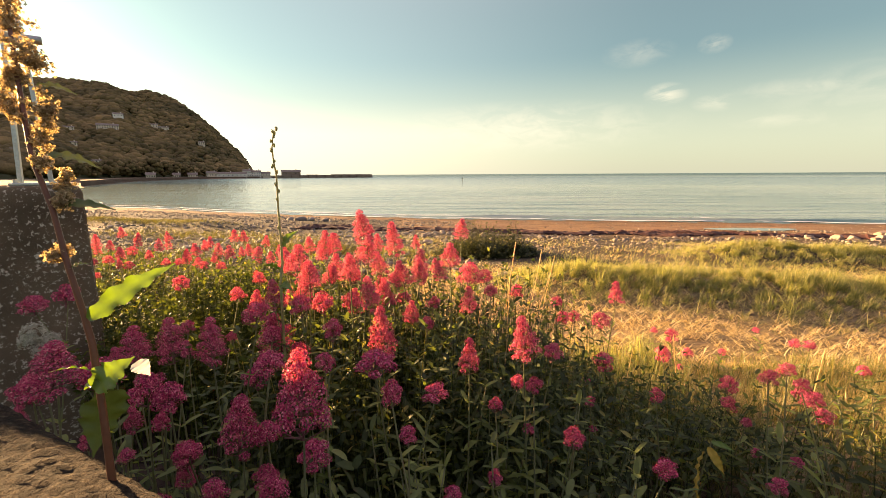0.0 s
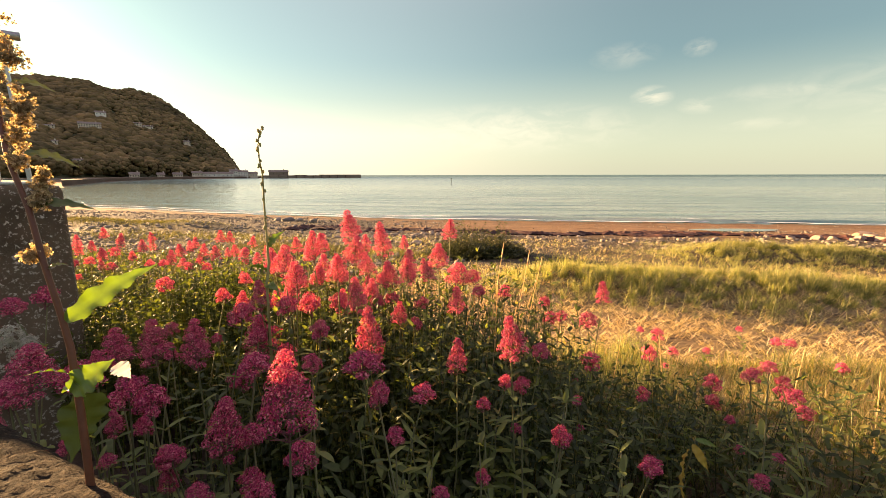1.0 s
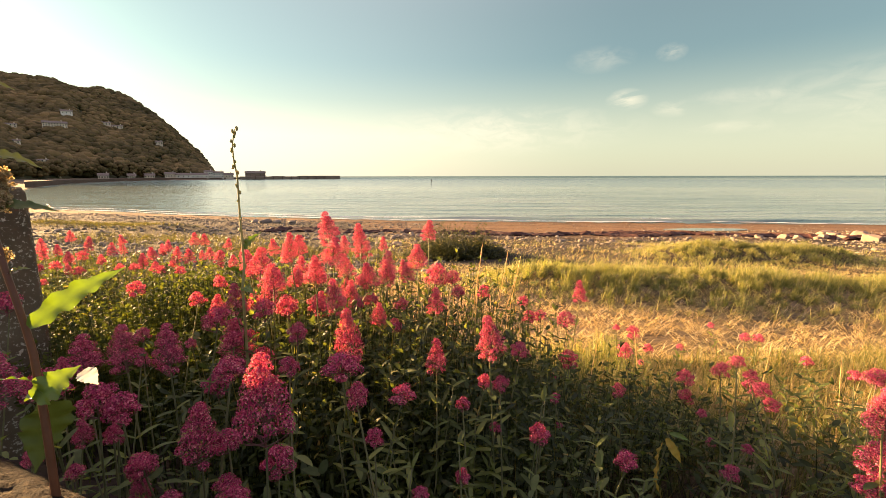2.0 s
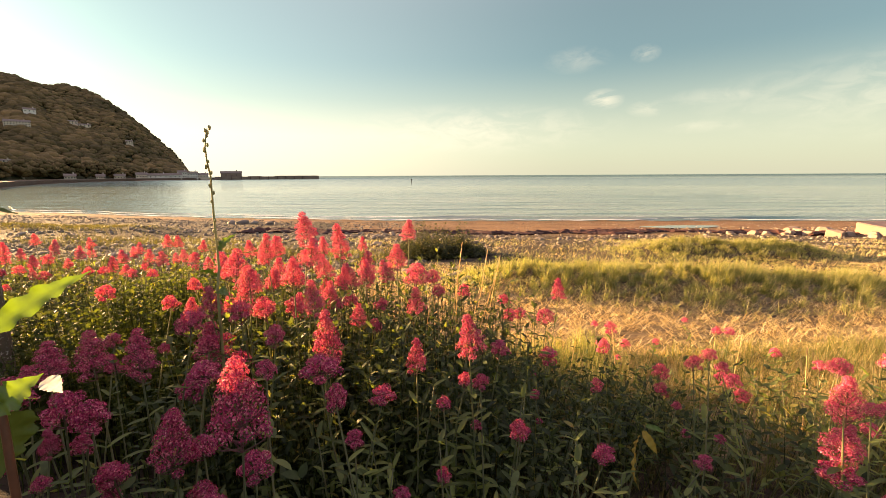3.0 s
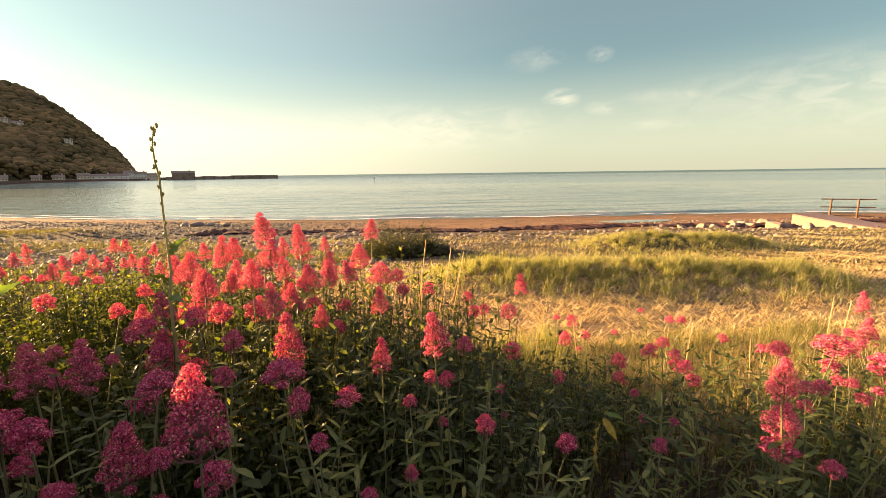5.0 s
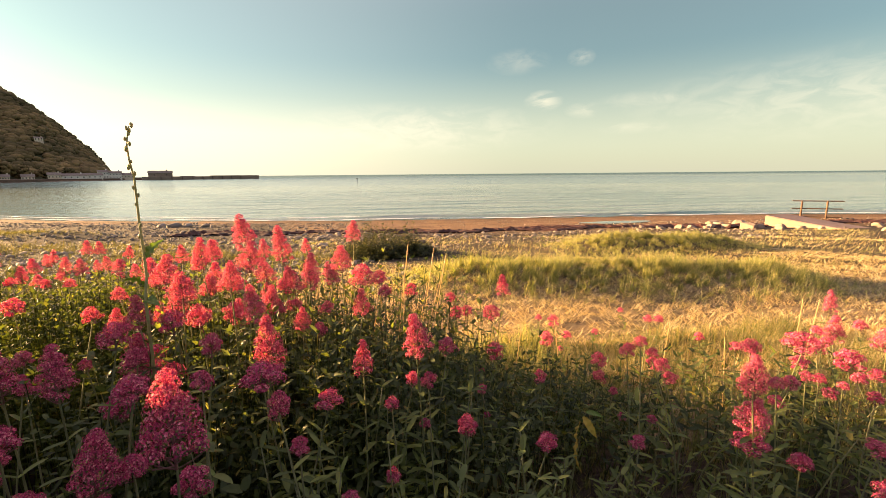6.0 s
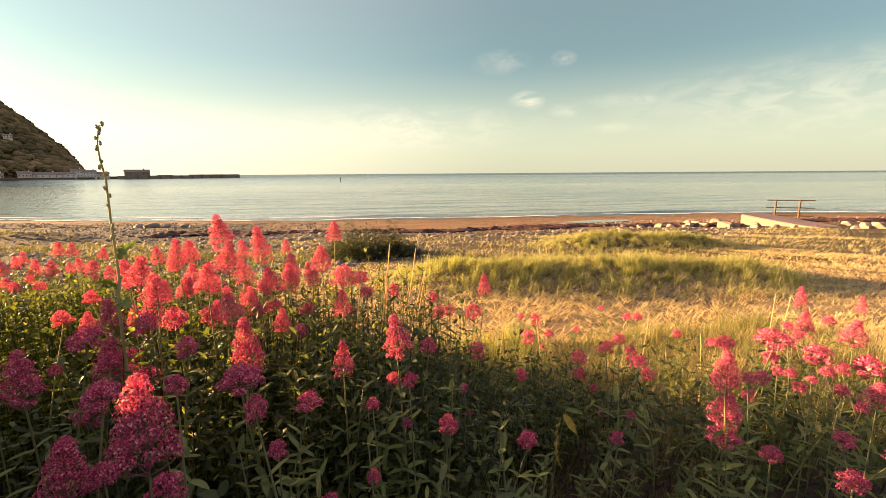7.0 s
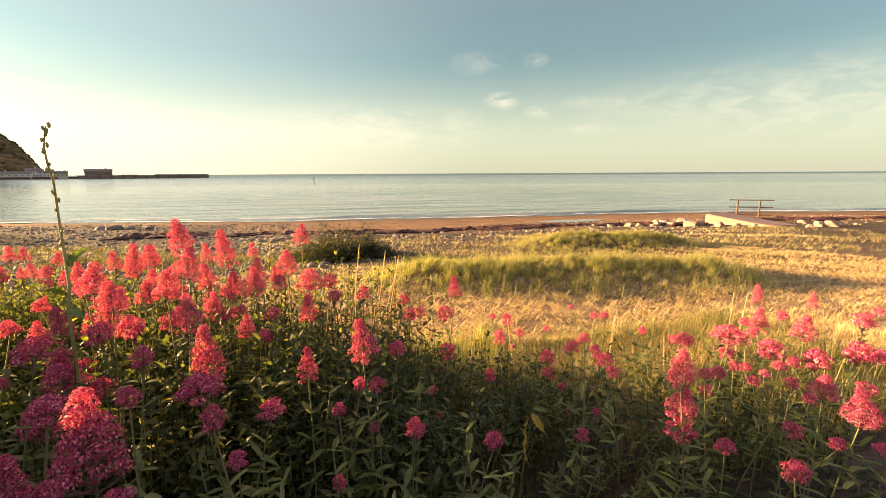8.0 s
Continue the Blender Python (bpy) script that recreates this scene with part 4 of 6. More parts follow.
BED_LEFT = [
    (-3.05, 3.62, 0.89, 0.118, 0.167, 1), (-2.85, 3.52, 0.87, 0.095, 0.124, 1), (-3.21, 4.13, 0.90, 0.122, 0.145, 1), (-2.69, 3.41, 0.83, 0.111, 0.121, 1),
    (-2.91, 3.93, 0.86, 0.117, 0.170, 1), (-2.57, 3.72, 0.84, 0.121, 0.151, 1), (-2.69, 4.03, 0.87, 0.109, 0.141, 1), (-2.20, 3.51, 0.79, 0.115, 0.134, 1),
    (-2.18, 3.21, 0.79, 0.087, 0.087, 0), (-2.08, 3.21, 0.79, 0.096, 0.087, 0), (-2.25, 3.72, 0.80, 0.131, 0.151, 1), (-1.93, 3.21, 0.79, 0.114, 0.105, 1),
    (-2.23, 3.93, 0.83, 0.117, 0.148, 1), (-1.99, 3.62, 0.81, 0.128, 0.167, 1), (-2.10, 4.14, 0.86, 0.145, 0.167, 1), (-2.01, 4.14, 0.85, 0.134, 0.167, 1),
]
BED_LEFT_B = [
    (-1.84, 3.52, 0.81, 0.143, 0.162, 1), (-1.83, 3.11, 0.79, 0.085, 0.085, 0), (-1.70, 3.11, 0.78, 0.102, 0.093, 0), (-1.56, 3.42, 0.82, 0.121, 0.139, 1),
    (-1.62, 3.74, 0.87, 0.111, 0.141, 1), (-0.84, 1.84, 1.00, 0.076, 0.071, 0), (-1.33, 3.13, 0.84, 0.110, 0.119, 1), (-1.34, 3.33, 0.86, 0.099, 0.117, 1),
    (-1.68, 3.53, 0.83, 0.115, 0.134, 1), (-1.61, 1.72, 0.96, 0.119, 0.119, 0), (-1.55, 1.52, 0.98, 0.127, 0.093, 0), (-2.46, 3.20, 0.77, 0.105, 0.087, 0),
    (-2.52, 3.51, 0.79, 0.105, 0.115, 1), (-2.71, 3.31, 0.79, 0.108, 0.099, 0), (-1.44, 2.22, 0.88, 0.122, 0.110, 0), (-0.94, 1.83, 0.93, 0.091, 0.086, 0),
]
BED_RIGHT = [
    (0.83, 2.04, 0.87, 0.089, 0.117, 1), (0.93, 2.49, 0.57, 0.117, 0.110, 0), (0.64, 2.41, 0.71, 0.080, 0.080, 0), (0.37, 2.23, 0.83, 0.079, 0.079, 0),
    (0.67, 2.40, 0.62, 0.093, 0.086, 0), (1.57, 2.86, 0.33, 0.095, 0.103, 0), (1.31, 2.46, 0.37, 0.103, 0.103, 0), (1.57, 2.65, 0.29, 0.074, 0.074, 0),
    (1.45, 2.87, 0.36, 0.056, 0.056, 0), (0.83, 1.58, 0.58, 0.059, 0.063, 0), (1.25, 1.78, 0.52, 0.086, 0.086, 0), (1.13, 1.41, 0.74, 0.068, 0.064, 0),
    (1.19, 1.41, 0.77, 0.064, 0.048, 0), (1.25, 1.41, 0.71, 0.060, 0.056, 0), (1.37, 1.49, 0.61, 0.085, 0.064, 0), (1.41, 1.48, 0.55, 0.072, 0.053, 0),
]
BED_RIGHT_B = [
    (1.79, 2.10, 0.58, 0.058, 0.058, 0), (1.87, 2.10, 0.57, 0.064, 0.058, 0), (2.38, 3.16, 0.25, 0.061, 0.052, 0), (2.63, 2.55, 0.21, 0.086, 0.079, 0),
    (1.93, 2.85, 0.21, 0.056, 0.048, 0), (0.61, 1.08, 0.63, 0.073, 0.067, 0), (1.08, 1.25, 0.44, 0.063, 0.056, 0), (1.31, 1.45, 0.38, 0.047, 0.038, 0),
    (0.53, 1.48, 0.61, 0.042, 0.042, 0), (1.25, 1.76, 0.44, 0.076, 0.071, 0), (0.71, 2.30, 0.66, 0.076, 0.070, 0), (1.26, 1.66, 0.41, 0.048, 0.048, 0),
]
BED_EAST = [
    (1.12, 0.86, 0.89, 0.1, 0.135, 1), (1.17, 0.89, 0.75, 0.115, 0.116, 1), (1.16, 0.88, 0.67, 0.106, 0.060, 0), (1.66, 1.33, 0.73, 0.086, 0.076, 0),
    (1.76, 1.20, 0.79, 0.143, 0.091, 0), (2.59, 1.64, 0.61, 0.119, 0.152, 1), (3.29, 2.14, 0.56, 0.102, 0.170, 1), (3.91, 2.13, 0.45, 0.090, 0.144, 1),
    (2.23, 1.33, 0.61, 0.128, 0.100, 0), (2.67, 1.45, 0.62, 0.143, 0.143, 1), (2.33, 1.19, 0.60, 0.117, 0.106, 0), (2.51, 1.13, 0.63, 0.127, 0.122, 0),
    (1.96, 0.95, 0.64, 0.131, 0.105, 1), (1.66, 0.69, 0.75, 0.121, 0.134, 1), (1.16, 0.56, 0.76, 0.062, 0.062, 0), (1.94, 1.20, 0.55, 0.065, 0.055, 0),
]
BED_EAST_B = [
    (1.78, 0.93, 0.51, 0.076, 0.055, 0), (2.92, 1.32, 0.67, 0.110, 0.110, 0), (3.37, 1.48, 0.62, 0.069, 0.069, 0), (2.10, 1.14, 0.54, 0.060, 0.060, 0),
    (1.61, 1.12, 0.68, 0.068, 0.059, 0), (1.48, 1.07, 0.72, 0.051, 0.047, 0), (1.35, 0.87, 0.58, 0.067, 0.056, 0), (2.16, 1.24, 0.57, 0.069, 0.058, 0),
    (1.96, 1.31, 0.57, 0.053, 0.053, 0), (2.86, 1.21, 0.52, 0.117, 0.087, 0), (1.83, 0.70, 0.57, 0.056, 0.046, 0), (1.82, 0.81, 0.52, 0.060, 0.048, 0),
    (1.84, 1.26, 0.67, 0.076, 0.065, 0), (2.10, 1.35, 0.52, 0.061, 0.056, 0), (2.30, 0.98, 0.56, 0.081, 0.067, 0), (3.14, 1.86, 0.50, 0.085, 0.077, 0),
]


def valerian(x, y, z, w, h, kind, rng, leafy=1.0):
    """One flowering stem of red valerian: stem, paired leaves, flower head with its fine stalks."""
    tall, big = kind == 1, w > 0.07
    size = "tall tiered" if tall else "small rounded"
    top = tagged(new("valerian_flower"), "%s pink-red valerian flower on a leafy green stem" % size, "flower", "red valerian flowers")
    gz = float(ground_z(np.array(x), np.array(y)))
    lean = rng.uniform(-0.16, 0.16, 2) * (0.6 if tall else 1.0)
    foot = Vector((x - lean[0], y - lean[1] + 0.02, gz - 0.02))
    top.matrix_basis = Matrix.Translation(foot)
    tip = Vector((x, y, z - h * 0.5)) - foot
    mid = tip * 0.5 + Vector((rng.uniform(-0.05, 0.05), rng.uniform(-0.05, 0.05), 0.02))
    pts = [Vector((0, 0, 0)), tip * 0.25 + (mid - tip * 0.5) * 0.7, mid, tip * 0.78 + (mid - tip * 0.5) * 0.5, tip, tip + Vector((0, 0, h * 0.2))]
    v, f_ = tube(pts, [0.0036, 0.0034, 0.003, 0.0026, 0.0022, 0.0018], 5)
    link("stem", mesh_np("stem", v, f_, M_STEM, True), top)
    pool = HEADS[kind + (2 if math.hypot(x, y) > 2.2 else 0)]
    pet, sta = pool[int(rng.integers(len(pool)))]
    m = Matrix.Translation(Vector((x, y, z)) - foot) @ Matrix.Rotation(rng.uniform(0, 6.28), 4, "Z") @ Matrix.Rotation(rng.uniform(-0.2, 0.2), 4, "X") \
        @ Matrix.Diagonal((w * (0.93 if tall else 1.02), w * (0.93 if tall else 1.02), h * 1.04 / (1.4 if tall else 0.95), 1))
    hd = link("flower_head", pet, top, "", m)
    link("stalk_spray", sta, hd, "thin reddish branching stalks")
    n_pairs = int(round((3 if z < 0.6 else 5) * leafy))
    for i in range(n_pairs):
        f = 0.42 + 0.52 * (i + rng.uniform(0, 0.5)) / max(1, n_pairs)
        p = tip * f + (mid - tip * 0.5) * (1 - f)
        w0 = rng.uniform(0, 6.28)
        ln = rng.uniform(0.06, 0.09) * (1.15 - 0.5 * f)
        for s in (0, 1):
            m = Matrix.Translation(p) @ Matrix.Rotation(w0 + s * math.pi + rng.uniform(-0.3, 0.3), 4, "Z") @ Matrix.Rotation(rng.uniform(-0.1, 0.55), 4, "X") @ Matrix.Scale(ln, 4)
            link("leaf", LEAVES[int(rng.integers(len(LEAVES)))], top, "", m)
    return top


rng = np.random.default_rng(21)
for bed, leafy in ((BED_FRONT, 1.0), (BED_FRONT_B, 1.0), (BED_MIDDLE, 0.8), (BED_MIDDLE_B, 0.8), (BED_LEFT, 0.6), (BED_LEFT_B, 0.6),
                   (BED_RIGHT, 1.0), (BED_RIGHT_B, 1.0), (BED_EAST, 1.2), (BED_EAST_B, 1.2)):
    small = 0.8 if bed in (BED_LEFT, BED_LEFT_B) else 1.0
    for x, y, z, w, h, kind in bed:
        valerian(x, y, z, w * small, h * small, kind, rng, leafy)


# further flowers that fill the beds between the tall ones
def fill(n, x0, x1, y0, y1, z0, z1, w0, w1, tall, leafy):
    for _ in range(n):
        x, y = rng.uniform(x0, x1), rng.uniform(y0, y1)
        w = rng.uniform(w0, w1)
        k = 1 if rng.uniform() < tall else 0
        valerian(x, y, rng.uniform(z0, z1), w, w * (1.3 if k else 0.9), k, rng, leafy)


fill(22, -0.85, 0.0, 1.7, 2.6, 0.86, 1.06, 0.07, 0.11, 0.8, 0.5)
fill(10, -1.1, -0.4, 1.25, 1.9, 0.70, 0.92, 0.05, 0.09, 0.4, 0.5)
fill(10, -1.25, -0.6, 0.9, 1.3, 0.70, 0.9, 0.04, 0.07, 0.3, 0.6)
fill(26, -3.9, -1.5, 3.1, 4.4, 0.55, 0.80, 0.06, 0.10, 0.5, 0.4)
fill(12, 1.3, 2.9, 0.95, 1.9, 0.40, 0.62, 0.04, 0.07, 0.1, 0.9)
fill(8, -1.0, -0.35, 0.8, 1.2, 0.72, 0.9, 0.04, 0.065, 0.3, 0.5)
fill(5, 0.5, 1.6, 1.5, 2.5, 0.30, 0.45, 0.03, 0.05, 0.0, 0.8)


# ---- leafy growth under the flowers ----
def shoots(name, xy, top_z, leaf_len, leaf_wid, pairs, material, rng, spread=0.09, low=0.3):
    """Leafy shoots with leaves in crossed pairs, joined in one mesh."""
    n = len(xy)
    gz = ground_z(xy[:, 0], xy[:, 1])
    foot = np.stack([xy[:, 0], xy[:, 1], gz], 1)
    tip = foot + np.stack([rng.normal(0, spread, n), rng.normal(0, spread, n), np.maximum(0.08, top_z - gz)], 1)
    B, W, U, L, D, Wd = [], [], [], [], [], []
    w0 = rng.uniform(0, 6.28, n)
    for i in range(pairs):
        f = (low + (1 - low) * (i + 1) / pairs)
        p = foot + (tip - foot) * f + rng.normal(0, 0.006, (n, 3))
        for s in (0, 1):
            a = w0 + i * 1.57 + s * math.pi + rng.uniform(-0.5, 0.5, n)
            rise = rng.uniform(-0.2, 1.0, n) + (0.6 if i == pairs - 1 else 0)
            B.append(p)
            W.append(np.stack([np.cos(a), np.sin(a), rise], 1))
            U.append(np.stack([rng.normal(0, 0.35, n), rng.normal(0, 0.35, n), np.ones(n)], 1))
            L.append(leaf_len * rng.uniform(0.6, 1.25, n) * (1.15 - 0.4 * f))
            Wd.append(leaf_wid * rng.uniform(0.7, 1.3, n))
            D.append(rng.uniform(0.0, 0.45, n))
    v, q, t = leaves_np(np.concatenate(B), np.concatenate(W), np.concatenate(U), np.concatenate(L), np.concatenate(Wd), np.concatenate(D), 3)
    # stems: three-sided
    k = len(v)
    rad = 0.0025
    ring = np.array([[math.cos(2.09 * j) * rad, math.sin(2.09 * j) * rad, 0] for j in range(3)])
    sv = np.concatenate([foot[:, None] + ring[None], tip[:, None] + ring[None] * 0.5], 1).reshape(-1, 3)
    so = (np.arange(n) * 6)[:, None, None] + k
    sq = (so + np.array([[0, 1, 4, 3], [1, 2, 5, 4], [2, 0, 3, 5]])[None]).reshape(-1, 4)
    return link(name, fast_mesh(name, np.concatenate([v, sv]), np.concatenate([q, sq]), t, material))


def bed_top(x, y):
    """Height of the leafy growth over the plan."""
    h = np.interp(x, [-2.2, -0.9, -0.3, 0.1, 0.45, 0.8, 1.05, 1.35, 1.65, 2.4], [0.74, 0.76, 0.80, 0.74, 0.58, 0.38, 0.26, 0.26, 0.46, 0.48])
    h = h * (1 - 0.32 * np.clip((-0.8 - x) / 0.2, 0, 1) * np.clip((2.1 - y) / 0.2, 0, 1))
    h = h * np.interp(y, [0.5, 0.9, 1.3, 1.6, 2.0, 2.4], [0.3, 0.55, 0.85, 1.0, 1.0, 0.8])
    return h


rng = np.random.default_rng(5)


def in_bed(n, x0, x1, y0, y1):
    return np.stack([rng.uniform(x0, x1, n), rng.uniform(y0, y1, n)], 1)


xy = in_bed(1600, -1.7, 2.6, 0.62, 2.8)
far_edge = np.interp(xy[:, 0], [-1.7, -0.2, 0.3, 0.9, 1.6, 2.6], [2.7, 2.75, 2.5, 1.85, 1.85, 1.9])
near_edge = np.interp(xy[:, 0], [-1.7, -0.6, -0.3, 0.8, 1.3, 2.6], [0.75, 0.72, 0.62, 0.8, 0.6, 0.6])
thin = np.interp(xy[:, 0], [0.1, 0.5, 0.8, 1.05, 1.4, 1.7], [1.0, 0.5, 0.2, 0.12, 0.12, 0.6]) * np.interp(xy[:, 1], [0.7, 1.5], [0.45, 1.0])
keep = ~((xy[:, 0] < -0.9) & (xy[:, 1] > 1.45)) & (xy[:, 1] < far_edge + rng.normal(0, 0.12, len(xy))) & (xy[:, 1] > near_edge) & (rng.uniform(0, 1, len(xy)) < thin)
xy = xy[keep]
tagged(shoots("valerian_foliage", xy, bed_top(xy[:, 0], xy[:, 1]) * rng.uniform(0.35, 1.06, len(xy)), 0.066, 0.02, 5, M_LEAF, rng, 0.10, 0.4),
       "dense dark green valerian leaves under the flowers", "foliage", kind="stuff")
xy = in_bed(620, 0.1, 1.5, 1.6, 3.0)
xy = xy[xy[:, 1] < np.interp(xy[:, 0], [0.1, 0.6, 1.5], [3.0, 2.8, 2.1]) + rng.normal(0, 0.1, len(xy))]
tagged(shoots("edge_foliage", xy, rng.uniform(0.18, 0.55, len(xy)) * np.interp(xy[:, 1], [1.6, 3.0], [1.0, 0.65]), 0.045, 0.015, 6, M_LEAF, rng, 0.08, 0.3),
       "loose green valerian shoots at the back edge of the bed", "foliage", kind="stuff")
xy = in_bed(1500, -0.85, 0.75, 1.35, 2.8)
xy = xy[rng.uniform(0, 1, len(xy)) < np.interp(xy[:, 0], [-0.1, 0.3, 0.75], [1.0, 0.45, 0.08])]
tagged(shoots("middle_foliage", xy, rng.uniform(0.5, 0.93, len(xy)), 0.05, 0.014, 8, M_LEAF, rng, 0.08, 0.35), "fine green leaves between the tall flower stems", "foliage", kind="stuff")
xy = in_bed(1500, -4.6, -1.0, 2.7, 4.8)
xy = xy[np.abs(xy[:, 0] + 0.62 * xy[:, 1] - 0.0) < 1.6]
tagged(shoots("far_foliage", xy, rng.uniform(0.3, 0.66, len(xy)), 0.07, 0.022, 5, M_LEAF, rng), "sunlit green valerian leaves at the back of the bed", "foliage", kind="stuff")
xy = in_bed(900, -2.1, -0.75, 1.9, 3.1)
d = np.hypot((xy[:, 0] + 1.35) / 0.75, (xy[:, 1] - 2.5) / 0.65)
xy, d = xy[d < 1], d[d < 1]


def bush(name, label, category, xy, top_z, leaf_len, leaf_wid, pairs, cx, cy, spread, material=M_SHRUB):
    """A bush of several leafy branches round its middle."""
    thing = tagged(new(name), label, category)
    sector = np.floor((np.arctan2(xy[:, 1] - cy, xy[:, 0] - cx) + np.pi) / (2 * np.pi) * 7).astype(int) % 7
    for k in range(7):
        m_ = sector == k
        ob = shoots("branch", xy[m_], top_z[m_], leaf_len, leaf_wid, pairs, material, rng, spread)
        ob.parent = thing


bush("leafy_shrub", "low bushy shrub with small glossy yellow-green leaves", "shrub", xy, 0.86 * np.sqrt(1 - 0.6 * d * d) * rng.uniform(0.75, 1.05, len(xy)), 0.038, 0.014, 9, -1.35, 2.5, 0.07)
xy = in_bed(2600, -0.3, 2.2, 8.1, 9.7)
d = np.hypot((xy[:, 0] - 0.85) / 1.05, (xy[:, 1] - 8.9) / 0.65)
xy, d = xy[d < 1], d[d < 1]
lump = 0.6 + 0.4 * np.sin(xy[:, 0] * 7.3 + 1.0) * np.cos(xy[:, 1] * 6.1)
bush("round_bush", "low dark green bush with ragged upright shoots on the dry grass", "bush", xy, ground_z(xy[:, 0], xy[:, 1]) + 0.74 * lump * (1 - 0.85 * d * d) * rng.uniform(0.35, 1.3, len(xy)) ** 1.2, 0.06, 0.02, 6, 0.85, 8.9, 0.09, M_BUSH)


# sprawling leafy stems that lean over the open ground
def sprawl(x, y, z, dx, dy, dz):
    top = tagged(new("valerian_shoot"), "sprawling green valerian shoot with narrow paired leaves", "shoot", "leafy valerian shoots")
    top.matrix_basis = Matrix.Translation((x, y, float(ground_z(np.array(x), np.array(y))) - 0.01))
    tip = Vector((dx, dy, z))
    pts = [Vector((0, 0, 0)), tip * 0.35 + Vector((0, 0, 0.06)), tip * 0.7 + Vector((0, 0, 0.05)), tip + Vector((0, 0, dz))]
    v, f_ = tube(pts, [0.004, 0.0035, 0.003, 0.0015], 5)
    link("stem", mesh_np("stem", v, f_, M_STEM, True), top)
    for i in range(7):
        f = 0.3 + 0.7 * i / 6
        k = min(2, int(f * 3))
        p = pts[k].lerp(pts[k + 1], f * 3 - k)
        w0 = rng.uniform(0, 6.28)
        for s in (0, 1):
            m = Matrix.Translation(p) @ Matrix.Rotation(w0 + s * math.pi, 4, "Z") @ Matrix.Rotation(rng.uniform(0, 0.7), 4, "X") @ Matrix.Scale(rng.uniform(0.035, 0.06), 4)
            link("leaf", LEAVES[int(rng.integers(len(LEAVES)))], top, "", m)


for _ in range(70):
    x, y = rng.uniform(0.35, 2.4), rng.uniform(0.95, 2.0)
    a = rng.uniform(-0.6, 1.8)
    r = rng.uniform(0.05, 0.3)
    sprawl(x, y, rng.uniform(0.15, 0.3) if 1.0 < x < 1.6 else rng.uniform(0.25, 0.5), math.cos(a) * r, math.sin(a) * r * 0.6, 0.02)
for _ in range(40):
    sprawl(rng.uniform(-0.5, 0.6), rng.uniform(0.8, 1.5), rng.uniform(0.5, 0.76), rng.uniform(-0.1, 0.12), rng.uniform(-0.1, 0.05), 0.03)


# ---- tall dock by the wall ----
def big_leaf(name, p0, p1, width, parent, label="", wave_=0.3, sag=0.12, roll=0.0, material=None):
    """A broad wavy-edged leaf from p0 to p1."""
    p0, p1 = Vector(p0), Vector(p1)
    d = p1 - p0
    side = d.cross(Vector((0, 0, 1))).normalized()
    side = Matrix.Rotation(roll, 3, d.normalized()) @ side
    nor = side.cross(d).normalized()
    n, k = 22, 6
    vs, fs = [], []
    for i in range(n + 1):
        f = i / n
        w = width * (math.sin(math.pi * min(1.0, f ** 0.75 * 0.93 + 0.06)) ** 0.8) * (1 - f ** 4) / 2 + 0.0008
        c = p0 + d * f + nor * (sag * d.length * math.sin(math.pi * f))
        for j in range(k + 1):
            s = j / k * 2 - 1
            rip = wave_ * w * math.sin(f * 26 + (1.3 if s > 0 else 0)) * abs(s) ** 2
            vs.append(tuple(c + side * s * w * (1 + 0.09 * math.sin(f * 41 + s) + 0.05 * math.sin(f * 67)) + nor * (abs(s) * w * 0.3 + rip)))
    for i in range(n):
        for j in range(k):
            a = i * (k + 1) + j
            fs.append((a, a + 1, a + k + 2, a + k + 1))
    return link(name, mesh_np(name, vs, fs, material or M_DOCKLEAF, True), parent, label)


def seed_cluster(p, r, h, count, parent, seed):
    """A spray of dry winged dock seeds."""
    count = int(count * 1.15)
    rng = np.random.default_rng(seed)
    knots = rng.normal(0, 0.31, (max(4, count // 28), 3)) * np.array([r, r, h])
    c = knots[rng.integers(0, len(knots), count)] + rng.normal(0, 0.0034, (count, 3)) + np.array(p)
    nrm = rng.normal(0, 1, (count, 3))
    nrm /= np.linalg.norm(nrm, axis=1)[:, None]
    v, t = florets(c, nrm, 0.0024, rng)
    v2, t2 = florets(c, np.roll(nrm, 1, 1), 0.0023, rng)
    return link("seed_spray", fast_mesh("seed_spray", np.concatenate([v, v2]), np.zeros((0, 4), int), np.concatenate([t, t2 + len(v)]), M_SEED), parent, "golden brown dry seeds")


dock = tagged(new("dock_plant"), "tall red-stemmed dock with wavy leaves and dry golden seeds", "dock plant")
stem_pts = [(-0.43, 0.48, 0.0), (-0.428, 0.48, 0.6), (-0.428, 0.475, 1.06), (-0.437, 0.488, 1.165), (-0.448, 0.5, 1.242), (-0.455, 0.503, 1.277), (-0.474, 0.512, 1.341), (-0.493, 0.524, 1.41),
            (-0.517, 0.534, 1.469), (-0.538, 0.554, 1.529), (-0.562, 0.579, 1.61), (-0.595, 0.615, 1.705), (-0.63, 0.65, 1.82)]
v, f_ = tube(stem_pts, [0.0055, 0.005, 0.0046, 0.0043, 0.004, 0.0037, 0.0035, 0.0034, 0.0032, 0.003, 0.0027, 0.0022, 0.0015], 10)
link("stem", mesh_np("stem", v, f_, M_DOCKSTEM, True), dock)
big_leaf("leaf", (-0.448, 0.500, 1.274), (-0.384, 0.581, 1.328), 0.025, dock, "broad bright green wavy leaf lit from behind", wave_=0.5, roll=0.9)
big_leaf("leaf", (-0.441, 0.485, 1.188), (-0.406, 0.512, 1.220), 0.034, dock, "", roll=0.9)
big_leaf("leaf", (-0.406, 0.511, 1.212), (-0.386, 0.508, 1.196), 0.02, dock, "glossy leaf tip painted pale for the sun's glint", roll=0.5, wave_=0.1, material=M_TIPGLINT)
